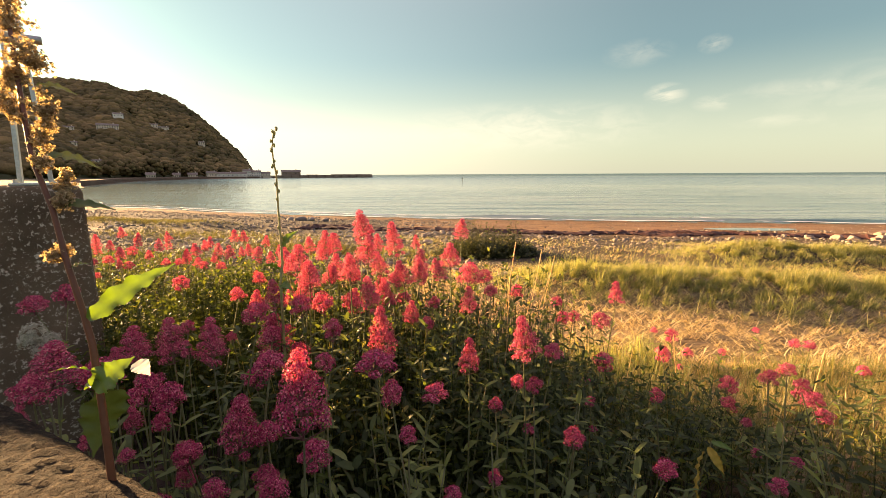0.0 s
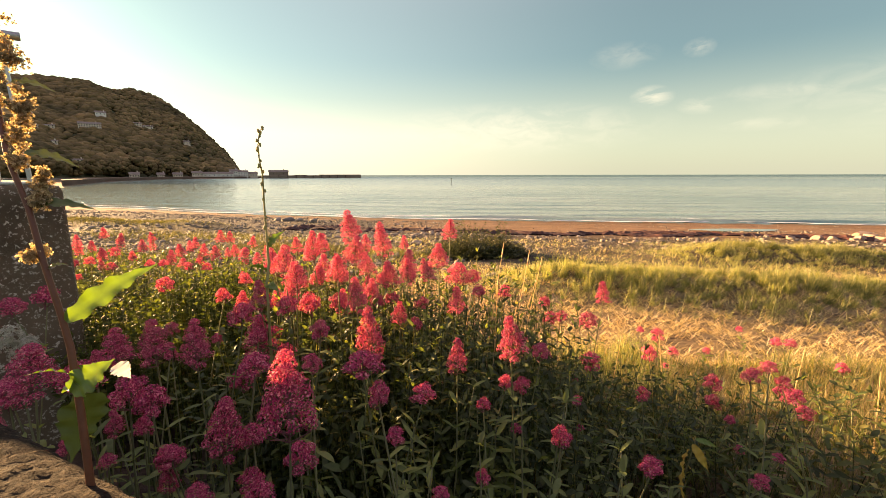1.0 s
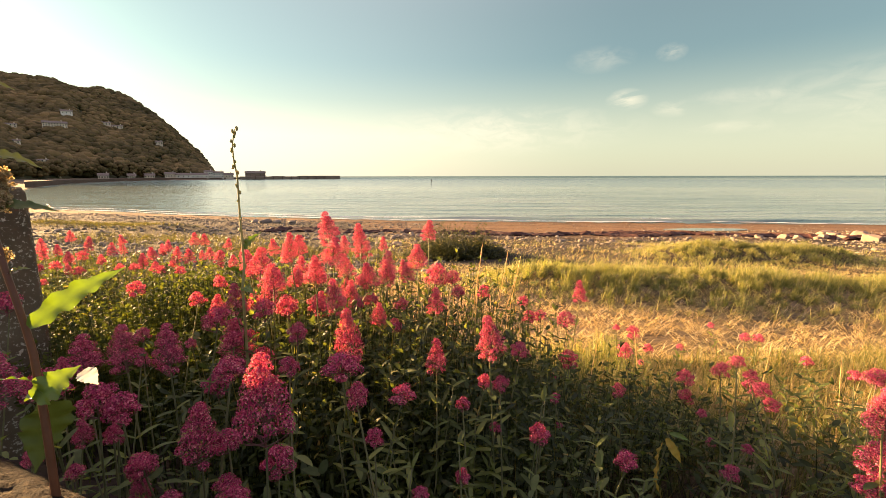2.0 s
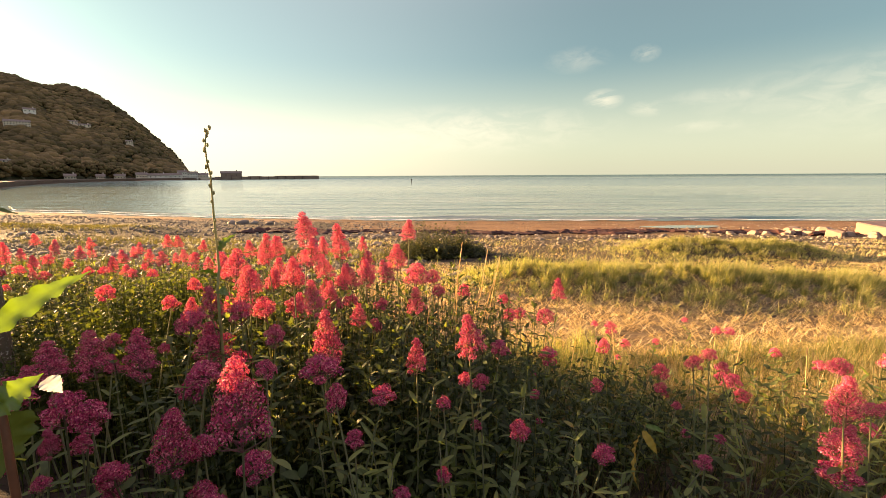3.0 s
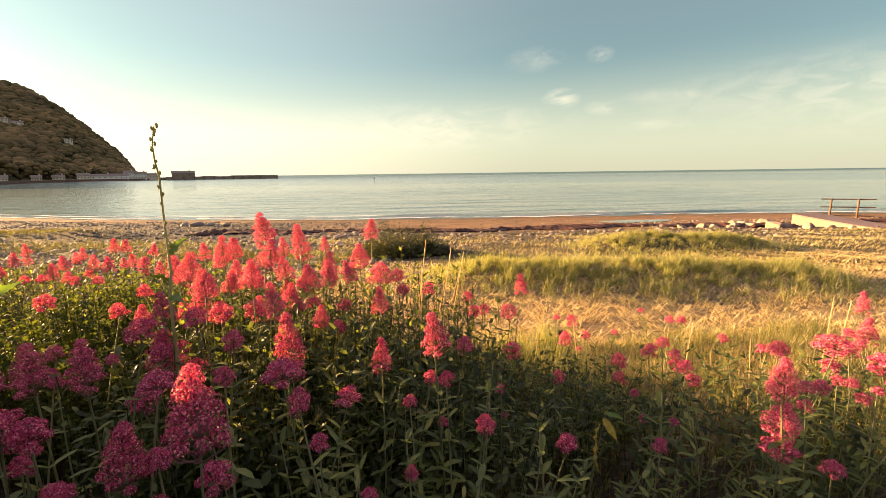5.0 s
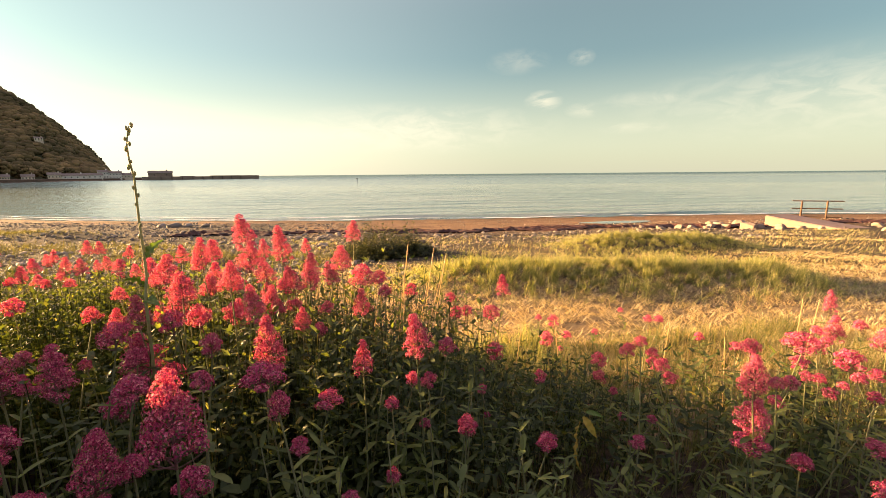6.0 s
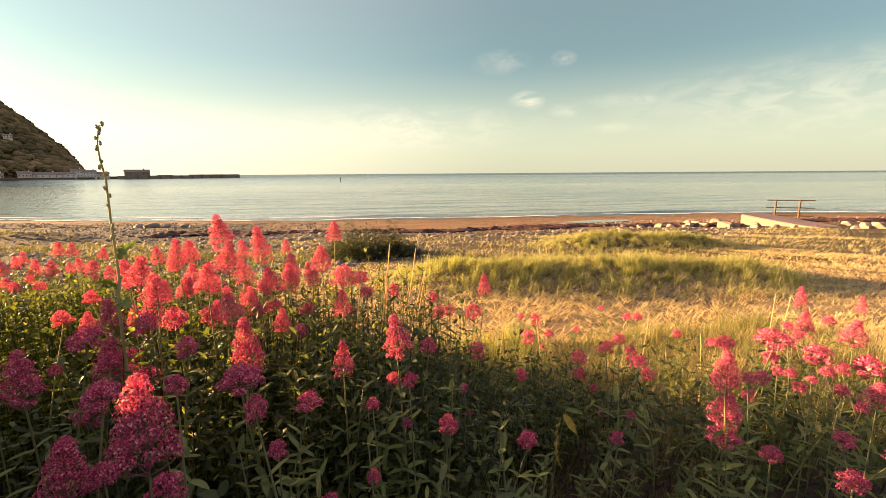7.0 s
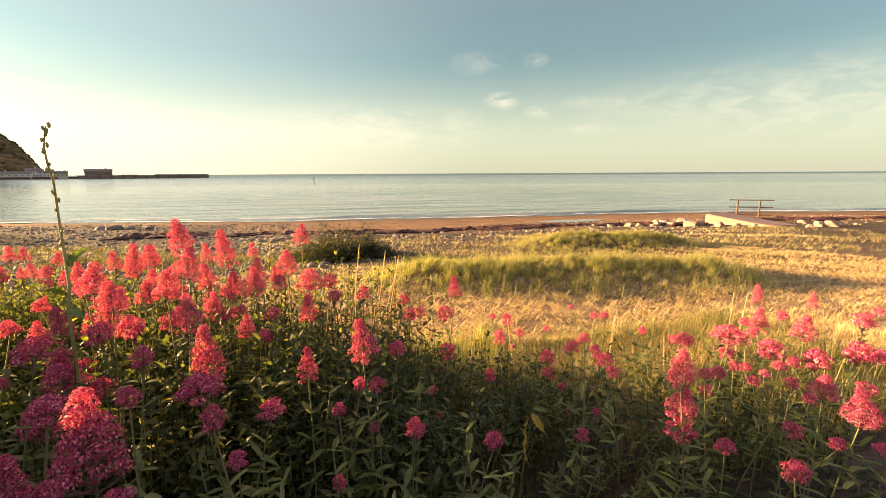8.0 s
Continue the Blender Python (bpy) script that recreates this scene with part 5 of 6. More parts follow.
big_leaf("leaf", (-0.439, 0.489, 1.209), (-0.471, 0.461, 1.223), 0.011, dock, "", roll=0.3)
big_leaf("leaf", (-0.438, 0.513, 1.173), (-0.460, 0.489, 1.092), 0.05, dock, "large drooping lower leaf, its green darkened for shade", roll=1.5, material=M_DOCKSHADE)
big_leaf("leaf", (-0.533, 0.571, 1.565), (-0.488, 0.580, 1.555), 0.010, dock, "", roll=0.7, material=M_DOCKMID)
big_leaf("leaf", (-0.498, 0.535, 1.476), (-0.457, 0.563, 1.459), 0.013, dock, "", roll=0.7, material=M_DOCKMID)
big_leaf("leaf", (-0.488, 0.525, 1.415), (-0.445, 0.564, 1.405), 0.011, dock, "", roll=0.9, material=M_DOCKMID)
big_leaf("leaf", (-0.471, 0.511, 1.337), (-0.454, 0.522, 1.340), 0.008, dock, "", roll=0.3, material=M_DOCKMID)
big_leaf("leaf", (-0.454, 0.485, 1.188), (-0.421, 0.516, 1.186), 0.030, dock, "", roll=-0.3)
seed_cluster((-0.580, 0.597, 1.657), 0.030, 0.040, 520, dock, 40)
seed_cluster((-0.549, 0.577, 1.602), 0.035, 0.040, 640, dock, 41)
seed_cluster((-0.560, 0.572, 1.574), 0.030, 0.030, 480, dock, 42)
seed_cluster((-0.554, 0.556, 1.540), 0.030, 0.030, 440, dock, 43)
seed_cluster((-0.511, 0.554, 1.526), 0.016, 0.045, 520, dock, 44)
seed_cluster((-0.517, 0.550, 1.501), 0.012, 0.030, 240, dock, 45)
seed_cluster((-0.505, 0.534, 1.469), 0.014, 0.014, 220, dock, 46)
seed_cluster((-0.486, 0.540, 1.441), 0.010, 0.022, 240, dock, 47)
seed_cluster((-0.484, 0.526, 1.420), 0.012, 0.020, 240, dock, 48)
seed_cluster((-0.488, 0.514, 1.351), 0.013, 0.015, 220, dock, 49)
seed_cluster((-0.595, 0.614, 1.697), 0.030, 0.050, 480, dock, 50)
STALK = [(-0.589, 1.449, 1.078), (-0.583, 1.462, 1.146), (-0.588, 1.474, 1.215), (-0.596, 1.491, 1.313), (-0.600, 1.504, 1.391), (-0.595, 1.494, 1.450), (-0.597, 1.482, 1.498), (-0.598, 1.481, 1.545), (-0.590, 1.477, 1.582), (-0.586, 1.480, 1.601)]

# ---- tall bare stalk among the flowers ----
stalk = tagged(new("tall_stalk"), "tall thin green flower stalk with small buds and a few leaves", "stalk")
sp = [(-0.60, 1.44, 0.0), (-0.595, 1.445, 0.6)] + STALK
v, f_ = tube(sp, [0.006, 0.0055, 0.005, 0.0046, 0.0042, 0.0038, 0.0034, 0.003, 0.0027, 0.0024, 0.002, 0.0016], 8)
M_STALK = leaf_mat("stalk_skin", [(0.0, (0.3, 0.3, 0.12)), (1.0, (0.34, 0.31, 0.14))], 0.2, 0.5, "object")
link("stem", mesh_np("stem", v, f_, M_STALK, True), stalk)
rng = np.random.default_rng(2)
for i in range(22):
    f = i / 21
    k = 3 + f * (len(sp) - 4.01)
    a, b = Vector(sp[int(k)]), Vector(sp[int(k) + 1])
    p = a.lerp(b, k - int(k))
    w = i * 2.4
    r = rng.uniform(0.0045, 0.0075) * (1.0 if i < 19 else 1.3)
    pts = np.array([p + Vector((math.cos(w), math.sin(w), 0.3)) * r * 0.9])
    bud = scatter_blobs("bud", pts, np.array([[r * 0.7, r * 0.7, r]]), M_STALK, rng, 1, 1.2, 0.2)
    bud.parent = stalk
big_leaf("leaf", (-0.582, 1.472, 1.203), (-0.526, 1.482, 1.258), 0.028, stalk, "", roll=0.9)
big_leaf("leaf", (-0.589, 1.456, 1.117), (-0.652, 1.459, 1.137), 0.030, stalk, "", roll=0.9)
big_leaf("leaf", (-0.589, 1.456, 1.07), (-0.53, 1.40, 1.06), 0.03, stalk, "", roll=0.5)


# a spent flower head gone to pale fluffy seed beside the wall
spent = tagged(new("spent_flower"), "spent valerian head gone to pale grey seed", "flower")
spent.matrix_basis = Matrix.Translation((-0.93, 0.90, float(ground_z(np.array(-0.93), np.array(0.9))) - 0.02))
M_FLUFF = leaf_mat("seed_fluff", [(0.0, (0.3, 0.29, 0.22)), (1.0, (0.55, 0.54, 0.44))], 0.3, 0.8, spec=0.1, gain=(1.0, 1.0, 0.9))
v, f_ = tube([(0, 0, 0), (0.02, 0, 0.5), (0.0, 0.0, 1.06)], [0.004, 0.0035, 0.002], 5)
link("stem", mesh_np("stem", v, f_, M_STEM, True), spent)
for k, (ox, oz, rr_) in enumerate(((0.0, 1.12, 0.026), (-0.022, 1.095, 0.021), (0.024, 1.098, 0.02), (0.002, 1.07, 0.024))):
    cp, cn = dome_points(120, np.array([ox, 0.004 * k, oz]), rr_, rng, 0.9, -0.5)
    v, t = florets(cp, cn, 0.0042, rng)
    link("seed_tuft", fast_mesh("seed_tuft", v, np.zeros((0, 4), int), t, M_FLUFF), spent)


# a yellowing shoot low among the leaves
wither = tagged(new("withered_shoot"), "low shoot with hanging yellow withered leaves", "shoot")
M_YELLOW = leaf_mat("withered_leaf", [(0.0, (0.42, 0.32, 0.07)), (1.0, (0.5, 0.36, 0.09))], 0.4, 0.6, "object", 0.15, (1.2, 1.1, 0.6))
v, f_ = tube([(0.93, 1.47, 0), (0.95, 1.46, 0.25), (0.98, 1.45, 0.46)], [0.004, 0.0035, 0.002], 6)
link("stem", mesh_np("stem", v, f_, M_STEM), wither)
big_leaf("leaf", (0.96, 1.45, 0.42), (0.93, 1.40, 0.31), 0.035, wither, "hanging yellow withered leaf", roll=1.4, material=M_YELLOW)
big_leaf("leaf", (0.97, 1.45, 0.44), (1.02, 1.42, 0.35), 0.03, wither, "hanging yellow withered leaf", roll=1.2, material=M_YELLOW)
big_leaf("leaf", (0.95, 1.45, 0.34), (0.94, 1.39, 0.22), 0.03, wither, "hanging yellow withered leaf", roll=1.5, material=M_YELLOW)
big_leaf("leaf", (0.98, 1.45, 0.46), (1.06, 1.44, 0.43), 0.02, wither, "", roll=0.8)


# ---- grass ----
def grass(name, xy, length, bend, width, material, rng, wind=-0.5, spread=0.9, seg=3, label="", sink=0.01):
    n = len(xy)
    pts = np.stack([xy[:, 0], xy[:, 1], ground_z(xy[:, 0], xy[:, 1]) - sink], 1)
    ob = blades(name, pts, wind + rng.normal(0, spread, n), length, bend, width, material, seg, rng.uniform(0, np.pi, n))
    return tagged(ob, label, "grass", kind="stuff")


rng = np.random.default_rng(12)


def ridge_xy(n, x0, y0, x1, y1, wide):
    t = rng.uniform(-0.06, 1.06, n)
    return np.stack([x0 + (x1 - x0) * t + rng.normal(0, wide * 0.5, n), y0 + (y1 - y0) * t + rng.normal(0, wide * 0.5, n)], 1)


def tufted(xy, rng, pull=0.6, cell=0.22):
    """Draw blades together into tufts."""
    g = np.floor(xy / cell)
    h = np.sin(g[:, 0] * 127.1 + g[:, 1] * 311.7) * 43758.5453
    h2 = np.sin(g[:, 0] * 269.5 + g[:, 1] * 183.3) * 43758.5453
    c = (g + np.stack([h - np.floor(h), h2 - np.floor(h2)], 1)) * cell
    return xy + (c - xy) * pull * rng.uniform(0.3, 1, (len(xy), 1))


def shag(xy):
    """How long the grass grows, from place to place."""
    return 0.45 + 0.55 * np.clip(0.5 + 0.5 * wave(xy[:, 0], xy[:, 1], 3.1, 0.7) + 0.35 * wave(xy[:, 0], xy[:, 1], 7.3, 1.9), 0, 1)


xy = tufted(ridge_xy(52000, 1.5, 5.85, 5.8, 4.5, 0.85), rng, 0.8, 0.2)
grass("mound_grass", xy, shag(xy) * rng.uniform(0.06, 0.30, len(xy)), rng.uniform(0.1, 1.5, len(xy)), rng.uniform(0.0025, 0.006, len(xy)), M_GRASS, rng, -0.5, 1.6, label="long sunlit green and straw grass on a low mound")
xy = tufted(ridge_xy(22000, 5.5, 8.65, 8.2, 7.8, 0.85), rng, 0.6, 0.26)
grass("back_mound_grass", xy, shag(xy) * rng.uniform(0.06, 0.26, len(xy)), rng.uniform(0.1, 1.4, len(xy)), rng.uniform(0.004, 0.008, len(xy)), M_GRASS, rng, -0.5, 1.6, label="long green grass on a second mound")
# golden fringe behind the flowers
xy = np.stack([rng.uniform(0.1, 5.2, 30000), rng.uniform(0, 1, 30000)], 1)
lo = np.interp(xy[:, 0], [0.1, 0.8, 1.5, 2.5, 5], [2.85, 2.7, 2.5, 2.2, 1.8])
hi = np.interp(xy[:, 0], [0.1, 0.8, 1.5, 2.5, 5], [3.5, 3.55, 3.3, 3.1, 2.85])
xy[:, 1] = lo + (hi - lo) * xy[:, 1]
xy = tufted(xy, rng, 0.5, 0.16)
edge = np.clip((hi - xy[:, 1]) / (hi - lo), 0.25, 1)
grass("golden_grass", xy, rng.uniform(0.06, 0.25, len(xy)) * (0.35 + 0.65 * edge) * (0.4 + 0.6 * shag(xy * 2.2)), rng.uniform(0.1, 1.0, len(xy)), rng.uniform(0.002, 0.004, len(xy)), M_DRY, rng, -0.5, 2.0, 2, label="upright golden dry grass behind the flowers")
xy = np.stack([rng.uniform(0.0, 4.2, 34000), rng.uniform(1.3, 3.1, 34000)], 1)
xy = tufted(xy, rng, 0.6, 0.12)
grass("fringe_green_grass", xy, rng.uniform(0.04, 0.30, len(xy)) * np.interp(xy[:, 0], [0.5, 1.1, 1.5, 1.9], [1.25, 0.55, 0.6, 1.0]) * (0.4 + 0.6 * shag(xy * 1.7)), rng.uniform(0.0, 1.1, len(xy)), rng.uniform(0.002, 0.005, len(xy)), M_FRINGE, rng, -0.5, 2.0, 2, label="green grass growing through the dry grass")
xy = tufted(np.stack([rng.uniform(0.05, 1.7, 9000), rng.uniform(1.9, 3.35, 9000)], 1), rng, 0.6, 0.14)
grass("tall_fringe_grass", xy, rng.uniform(0.12, 0.42, len(xy)) * (0.5 + 0.5 * shag(xy * 1.9)) * np.interp(xy[:, 0], [0.5, 1.7], [1.0, 0.7]), rng.uniform(0.0, 0.8, len(xy)), rng.uniform(0.0025, 0.005, len(xy)), M_GRASS, rng, -0.5, 2.0, label="tall olive and straw grass beside the flowers")
# trampled straw


def strawy(n, x0, x1, y0, y1):
    xy = np.stack([rng.uniform(x0, x1, n), rng.uniform(y0, y1, n)], 1)
    c = np.sin(xy[:, 0] * 7.1 + 2.3 * np.sin(xy[:, 1] * 5.7)) * np.cos(xy[:, 1] * 11.3 + 2 * np.sin(xy[:, 0] * 4.9)) + 0.6 * np.sin(xy[:, 0] * 17 + xy[:, 1] * 9)
    return xy[c > rng.uniform(-1.1, 0.5, n)]


xy = strawy(105000, -1.5, 9.5, 2.5, 7.5)
grass("trampled_straw", xy, rng.uniform(0.04, 0.13, len(xy)) * np.interp(xy[:, 1], [4.5, 7.0], [1.0, 0.5]), rng.uniform(0.9, 1.6, len(xy)), rng.uniform(0.004, 0.009, len(xy)), M_DRY, rng, np.pi * rng.integers(0, 2, len(xy)) - 0.15, 0.6, 2, "flattened pale straw-coloured grass on the sandy path", 0.004)
# thin turf from the path to the stones
xy = np.stack([rng.uniform(-6, 16, 42000), rng.uniform(5.0, 13.5, 42000)], 1)
patch = wave(xy[:, 0], xy[:, 1], 0.9, 0.8) + 0.6 * wave(xy[:, 0], xy[:, 1], 2.3, 2.0)
din = shore_dist(xy[:, 0], xy[:, 1])
xy = xy[(patch > rng.uniform(-1.1, 0.7, len(xy))) & (din > 19.5) & ((xy[:, 0] > -1.5) | (rng.uniform(0, 1, len(xy)) < 0.1))]
m_ = (rng.uniform(0, 1, len(xy)) < 0.55) | (xy[:, 0] < -0.8)
grass("thin_turf", xy[m_], rng.uniform(0.04, 0.14, m_.sum()), rng.uniform(0.3, 1.4, m_.sum()), rng.uniform(0.006, 0.012, m_.sum()), M_GRASS, rng, label="thin short green turf on sandy ground")
grass("dry_turf", xy[~m_], rng.uniform(0.04, 0.13, (~m_).sum()), rng.uniform(0.5, 1.5, (~m_).sum()), rng.uniform(0.006, 0.012, (~m_).sum()), M_DRY, rng, label="short dry yellow turf on sandy ground")
# rough grass on the shingle bank
xy = np.concatenate([ridge_xy(8000, -17, 18.6, -10, 17.2, 1.6), ridge_xy(4500, -10, 13.5, -4.5, 12.0, 1.8), ridge_xy(5000, -4.5, 10.2, -0.5, 9.0, 1.0), ridge_xy(4000, -7, 8.5, -3.2, 6.4, 1.4), ridge_xy(2500, -30, 26, -18, 20, 3)])
grass("bank_grass", xy, rng.uniform(0.05, 0.2, len(xy)), rng.uniform(0.3, 1.3, len(xy)), rng.uniform(0.006, 0.013, len(xy)), M_BANK, rng, label="low olive-green grass growing on the shingle bank")


# dry upright stems behind the flowers
def dry_stem(x, y, h, lx, ly):
    top = tagged(new("dry_stem"), "tall thin straw-coloured dead grass stem", "dry stem", "dead grass stems")
    gz = float(ground_z(np.array(x), np.array(y)))
    top.matrix_basis = Matrix.Translation((x, y, gz - 0.02))
    v, f_ = tube([(0, 0, 0), (lx * 0.4, ly * 0.4, h * 0.5), (lx, ly, h)], [0.0036, 0.003, 0.002], 5)
    link("stem", mesh_np("stem", v, f_, M_DRY), top)
    v, f_ = tube([(lx * 0.93, ly * 0.93, h * 0.94), (lx * 0.97, ly * 0.97, h * 0.97), (lx * 1.02, ly * 1.02, h * 1.02)], [0.0022, 0.0034, 0.001], 6)
    link("seed_head", mesh_np("seed_head", v, f_, M_DRY), top)


for x, y, h, lx, ly in ((0.24, 2.25, 1.14, 0.12, 0), (0.30, 2.2, 1.0, 0.03, 0), (0.36, 2.25, 1.10, 0.14, 0), (0.42, 2.3, 1.05, 0.17, 0.03), (0.28, 2.15, 0.92, 0.16, 0), (0.34, 2.3, 0.96, 0.22, 0), (0.22, 2.2, 0.9, -0.02, 0), (0.52, 2.35, 0.72, 0.1, 0),
                        (0.26, 2.1, 0.7, 0.05, 0), (0.4, 2.1, 0.66, -0.05, 0), (1.0, 2.3, 0.6, 0.06, 0), (1.9, 2.1, 0.62, 0.05, 0), (2.2, 1.9, 0.6, -0.05, 0), (2.9, 2.0, 0.66, 0.08, 0),
                        (3.1, 2.2, 0.6, 0.02, 0), (0.9, 2.5, 0.55, 0.05, 0), (1.5, 2.6, 0.5, -0.06, 0), (-0.35, 2.4, 0.95, 0.1, 0), (0.1, 2.3, 0.85, 0.09, 0)):
    dry_stem(x, y, h, lx, ly)


# ---- stones, weed and foam ----
M_PEBBLE, nt, b_ = mat("beach_stone", 0.75, 0.35)
g_ = nt.nodes.new("ShaderNodeNewGeometry").outputs["Random Per Island"]
o_ = nt.nodes.new("ShaderNodeObjectInfo").outputs["Random"]
ad = nt.nodes.new("ShaderNodeMath")
ad.operation = "ADD"
nt.links.new(g_, ad.inputs[0])
nt.links.new(o_, ad.inputs[1])
fr = nt.nodes.new("ShaderNodeMath")
fr.operation = "FRACT"
nt.links.new(ad.outputs[0], fr.inputs[0])
c_ = ramp(nt, fr.outputs[0], [(0.0, (0.10, 0.085, 0.07)), (0.35, (0.17, 0.145, 0.115)), (0.7, (0.25, 0.21, 0.16)), (0.93, (0.3, 0.25, 0.195)), (1.0, (0.4, 0.34, 0.27))])
fine_ = noise_tex(nt, 30.0, 4.0)
nt.links.new(mix_rgb(nt, c_, ramp(nt, fine_, [(0.3, (0.65, 0.62, 0.6)), (0.7, (1.0, 1.0, 1.0))]), 0.7, "MULTIPLY"), b_.inputs["Base Color"])
bump(nt, b_, fine_, 0.4, 0.01)
M_WEED = rough_mat("dry_seaweed", [(0.3, (0.03, 0.012, 0.01)), (0.7, (0.09, 0.03, 0.02))], 3.0, 0.8, 30.0, 0.8, 0.02)

rng = np.random.default_rng(44)


def band(n, x0, x1, d0, d1):
    """Points of the plan between two distances from the water."""
    out = np.zeros((0, 2))
    while len(out) < n:
        p = np.stack([rng.uniform(x0, x1, n * 4), rng.uniform(-4, 52, n * 4)], 1)
        d = shore_dist(p[:, 0], p[:, 1])
        out = np.concatenate([out, p[(d > d0) & (d < d1) & (p[:, 1] > 4.5)]])
    return out[:n]


def pebbles(name, xy, r, label, sub=1):
    z = ground_z(xy[:, 0], xy[:, 1])
    rad = np.stack([r * rng.uniform(0.8, 1.5, len(r)), r * rng.uniform(0.7, 1.1, len(r)), r], 1)
    ob = scatter_blobs(name, np.stack([xy[:, 0], xy[:, 1], z + r * 0.22], 1), rad, M_PEBBLE, rng, sub, 0.62, 0.16)
    return tagged(ob, label, "pebbles", kind="stuff")


xy = band(15000, -34, 1.5, 3.0, 27)
pebbles("shingle_bank", xy, 0.018 + 0.06 * rng.uniform(0, 1, len(xy)) ** 3, "grey-brown shingle and cobbles on the beach")
xy = band(8000, -12, -0.8, 22, 33)
pebbles("upper_shingle", xy, 0.012 + 0.035 * rng.uniform(0, 1, len(xy)) ** 3, "small grey-brown pebbles behind the flower bed")
xy = band(2600, -3, 14, 16.8, 22.5)
pebbles("stone_band", xy, 0.015 + 0.045 * rng.uniform(0, 1, len(xy)) ** 3, "pale rounded stones along the top of the beach")
xy = band(1500, 11, 34, 9.5, 19.5)
pebbles("slipway_stones", xy, 0.02 + 0.06 * rng.uniform(0, 1, len(xy)) ** 3, "scattered pale stones beside the slipway")
xy = band(1500, -20, 34, 1.5, 15)
pebbles("sand_pebbles", xy, 0.015 + 0.03 * rng.uniform(0, 1, len(xy)) ** 2, "small pebbles lying on the brown sand")


def stone_mesh(seed):
    v0, f0 = ico(2)
    r_ = np.random.default_rng(seed)
    off = r_.uniform(0, 20, 3)
    vs = [tuple(Vector(v) * (1 + 0.42 * noise.noise(Vector(v) * 1.3 + Vector(off)) + 0.2 * noise.noise(Vector(v) * 3 + Vector(off)))) for v in v0]
    return mesh_np("stone", vs, f0, M_PEBBLE, True)


STONES = [stone_mesh(i) for i in range(7)]
ground_ob = bpy.data.objects["ground"]


def stone(x, y, r, flat=0.62):
    z = float(ground_z(np.array(x), np.array(y)))
    return link("stone", STONES[int(rng.integers(7))], ground_ob, "", Matrix.Translation((x, y, z + r * 0.2)) @ Matrix.Rotation(rng.uniform(0, 6.28), 4, "Z")
                @ Matrix.Diagonal((r * rng.uniform(0.9, 1.5), r * rng.uniform(0.8, 1.1), r * flat, 1)))


for p in band(150, -14, 1.0, 14, 27):
    stone(p[0], p[1], rng.uniform(0.04, 0.1))
for p in band(90, -1, 12, 17, 22):
    stone(p[0], p[1], rng.uniform(0.05, 0.1))


def block_mesh(seed):
    """An angular broken rock: a box cut by a few slanting planes."""
    r_ = np.random.default_rng(seed)
    bm = bmesh.new()
    bmesh.ops.create_cube(bm, size=1.7)
    for _ in range(9):
        nrm = Vector(r_.normal(0, 1, 3)).normalized()
        res = bmesh.ops.bisect_plane(bm, geom=bm.verts[:] + bm.edges[:] + bm.faces[:], plane_co=nrm * r_.uniform(0.72, 0.98), plane_no=nrm, clear_outer=True)
        edges = [e for e in res["geom_cut"] if isinstance(e, bmesh.types.BMEdge)]
        if edges:
            bmesh.ops.edgeloop_fill(bm, edges=edges)
    bmesh.ops.bevel(bm, geom=bm.edges[:], offset=0.05, segments=1, affect="EDGES")
    me = bpy.data.meshes.new("boulder")
    bm.to_mesh(me)
    bm.free()
    me.materials.append(M_SANDSTONE)
    return me


M_SANDSTONE = rough_mat("sandstone", [(0.3, (0.24, 0.17, 0.125)), (0.7, (0.37, 0.275, 0.205))], 2.0, 0.9, 14.0, 0.6, 0.02)
BLOCKS = [block_mesh(70 + i) for i in range(6)]


def boulder(x, y, r, label, flat=0.7, pool=STONES):
    z = float(ground_z(np.array(x), np.array(y)))
    r *= 0.72
    ob = link("boulder", pool[int(rng.integers(len(pool)))], None, "", Matrix.Translation((x, y, z + r * 0.25)) @ Matrix.Rotation(rng.uniform(0, 6.28), 4, "Z") @ Matrix.Diagonal((r * 1.3, r, r * flat, 1)))
    return tagged(ob, label, "boulder", "boulders on the beach")


for x, y, r in ((-9.2, 26.5, 0.42), (-8.4, 26.2, 0.3), (-10.0, 27.0, 0.34), (-7.7, 26.8, 0.25)):
    boulder(x, y, r, "grey boulder on the shingle near the water")
for x, y, r in ((13.08, 14.29, 0.19), (13.3, 13.96, 0.16), (14.29, 14.0, 0.21), (14.68, 13.68, 0.19), (16.2, 14.5, 0.36), (14.92, 12.94, 0.29), (15.4, 12.89, 0.19), (15.73, 12.4, 0.21),
                (15.05, 11.83, 0.18), (15.5, 11.48, 0.18), (19.84, 11.92, 0.2), (17.69, 10.06, 0.24), (17.89, 9.83, 0.26), (16.0, 15.6, 0.3), (15.6, 14.9, 0.24), (13.7, 13.6, 0.13), (12.4, 14.6, 0.14),
                (11.8, 14.9, 0.12), (16.9, 9.9, 0.15), (15.9, 11.1, 0.14)):
    boulder(x, y, r * 1.1, "pale angular sandstone boulder beside the slipway", 0.85, BLOCKS)

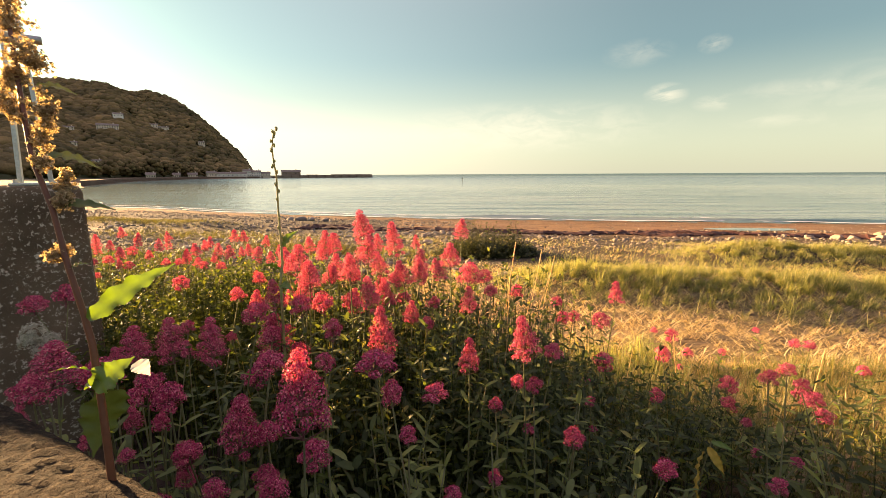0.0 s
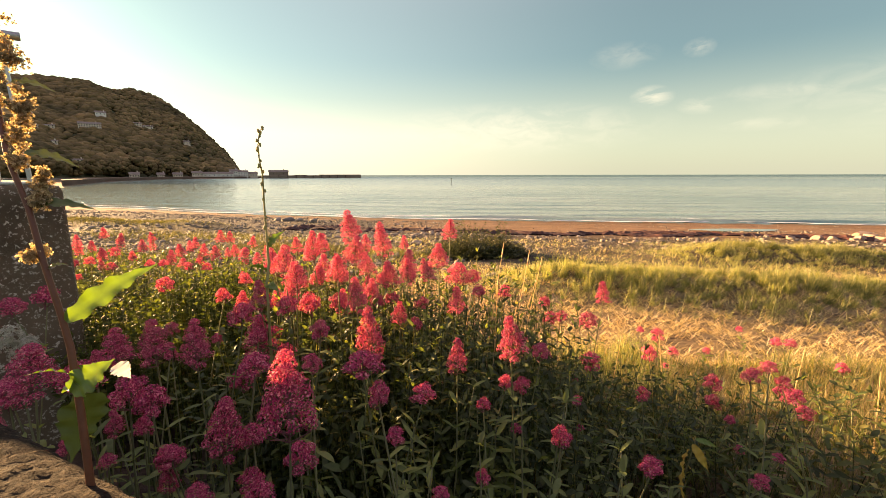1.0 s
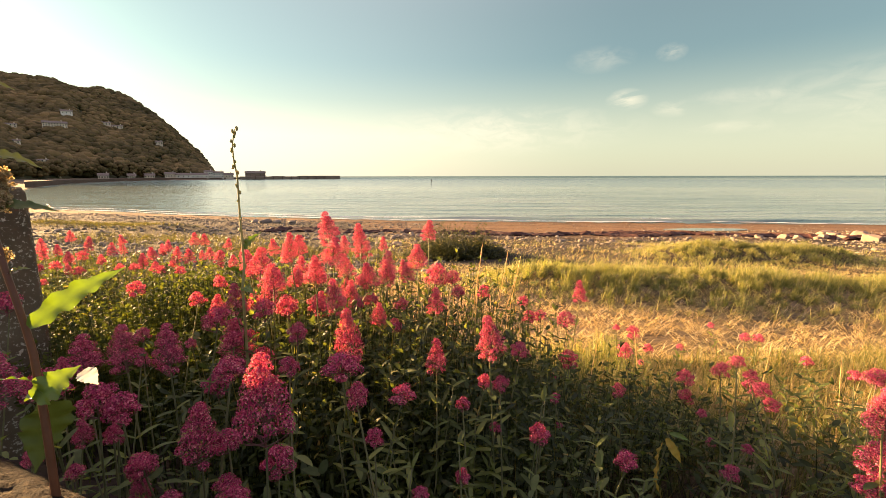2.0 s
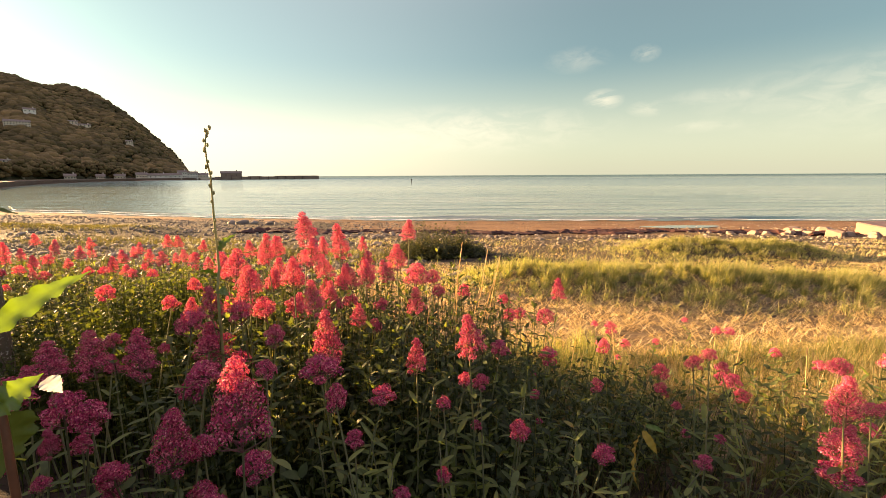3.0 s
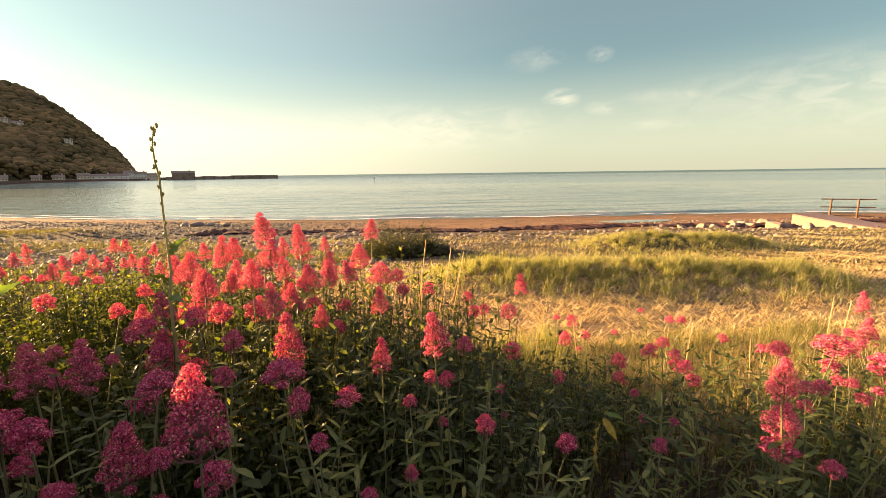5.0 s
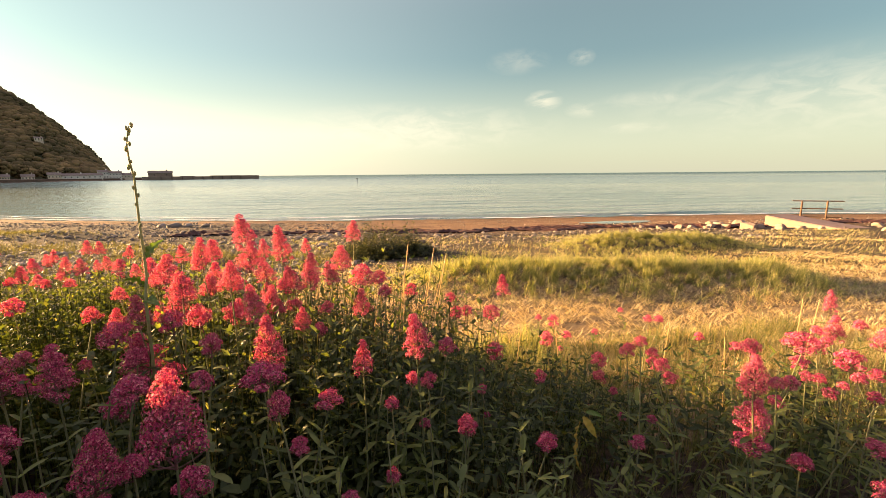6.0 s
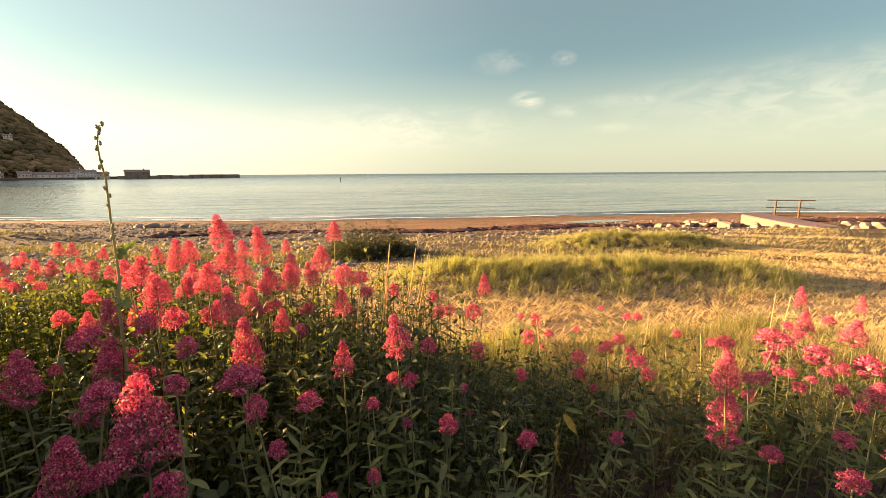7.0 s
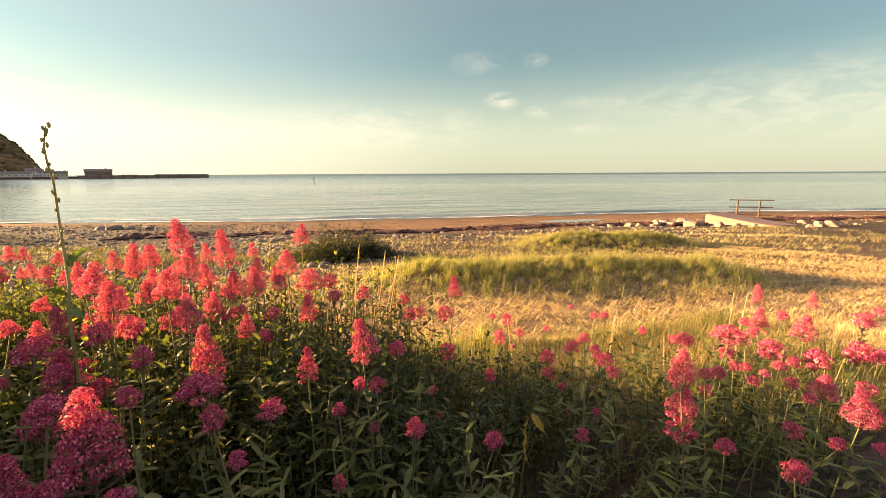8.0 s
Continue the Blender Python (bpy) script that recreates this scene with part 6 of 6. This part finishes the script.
# dark strand of seaweed
sw = band(9000, -6, 30, 13.8, 17.2)
d_ = shore_dist(sw[:, 0], sw[:, 1])
line = 15.6 + 0.5 * np.sin(sw[:, 0] * 0.5) + 0.3 * np.sin(sw[:, 0] * 1.7)
sw = sw[np.abs(d_ - line) < 0.7 * (1 + 0.6 * np.sin(sw[:, 0] * 0.9))]
r = rng.uniform(0.06, 0.22, len(sw))
tagged(scatter_blobs("seaweed_strand", np.stack([sw[:, 0], sw[:, 1], ground_z(sw[:, 0], sw[:, 1]) + 0.02], 1), np.stack([r * 1.8, r, r * 0.6], 1), M_WEED, rng, 1, 0.7, 0.5),
       "dark red-brown line of dried seaweed along the sand", "seaweed", kind="stuff")

# thin foam where the water meets the sand
M_FOAM = rough_mat("sea_foam", [(0.35, (0.62, 0.62, 0.58)), (0.65, (0.85, 0.85, 0.8))], 1.5, 0.7, 12.0, 0.4, 0.02)
fv, ff = [], []
xs = np.arange(-46, 62, 0.25)
ys = np.interp(xs, SHORE[:, 0][9:], SHORE[:, 1][9:])
for row, (off, amp, wd) in enumerate(((-0.35, 0.35, 0.22), (-1.6, 0.5, 0.12))):
    o = len(fv)
    for x, y in zip(xs, ys):
        c = y - off + amp * math.sin(x * 0.37 + row) + 0.3 * amp * math.sin(x * 1.3 + 2 * row) + (0.0 if row == 0 else 0.6)
        w = wd * max(0.04, 0.6 + 0.5 * math.sin(x * 0.53 + row * 2) + 0.35 * math.sin(x * 2.9))
        fv += [(x, c - w, SEA_Z + 0.055), (x, c, SEA_Z + 0.085), (x, c + w, SEA_Z + 0.055)]
    for i in range(len(xs) - 1):
        a = o + 3 * i
        ff += [(a, a + 3, a + 4, a + 1), (a + 1, a + 4, a + 5, a + 2)]
tagged(link("sea_foam", mesh_np("sea_foam", fv, ff, M_FOAM, True)), "thin white foam at the water's edge", "foam", kind="stuff")
# shallow pool left on the sand
pv = [(14.3 + 2.0 * math.cos(a) * (1 + 0.15 * math.sin(3 * a)), 20.0 - 0.1 * math.cos(a) + 0.55 * math.sin(a), 0) for a in np.linspace(0, 2 * math.pi, 40, endpoint=False)]
pz = max(float(ground_z(np.array(q[0]), np.array(q[1]))) for q in pv) + 0.012
tagged(link("tide_pool", mesh_np("tide_pool", [(a, c, pz) for a, c, _ in pv], [tuple(range(40))], M_SEA)), "shallow pool of seawater on the sand", "pool", kind="structure")
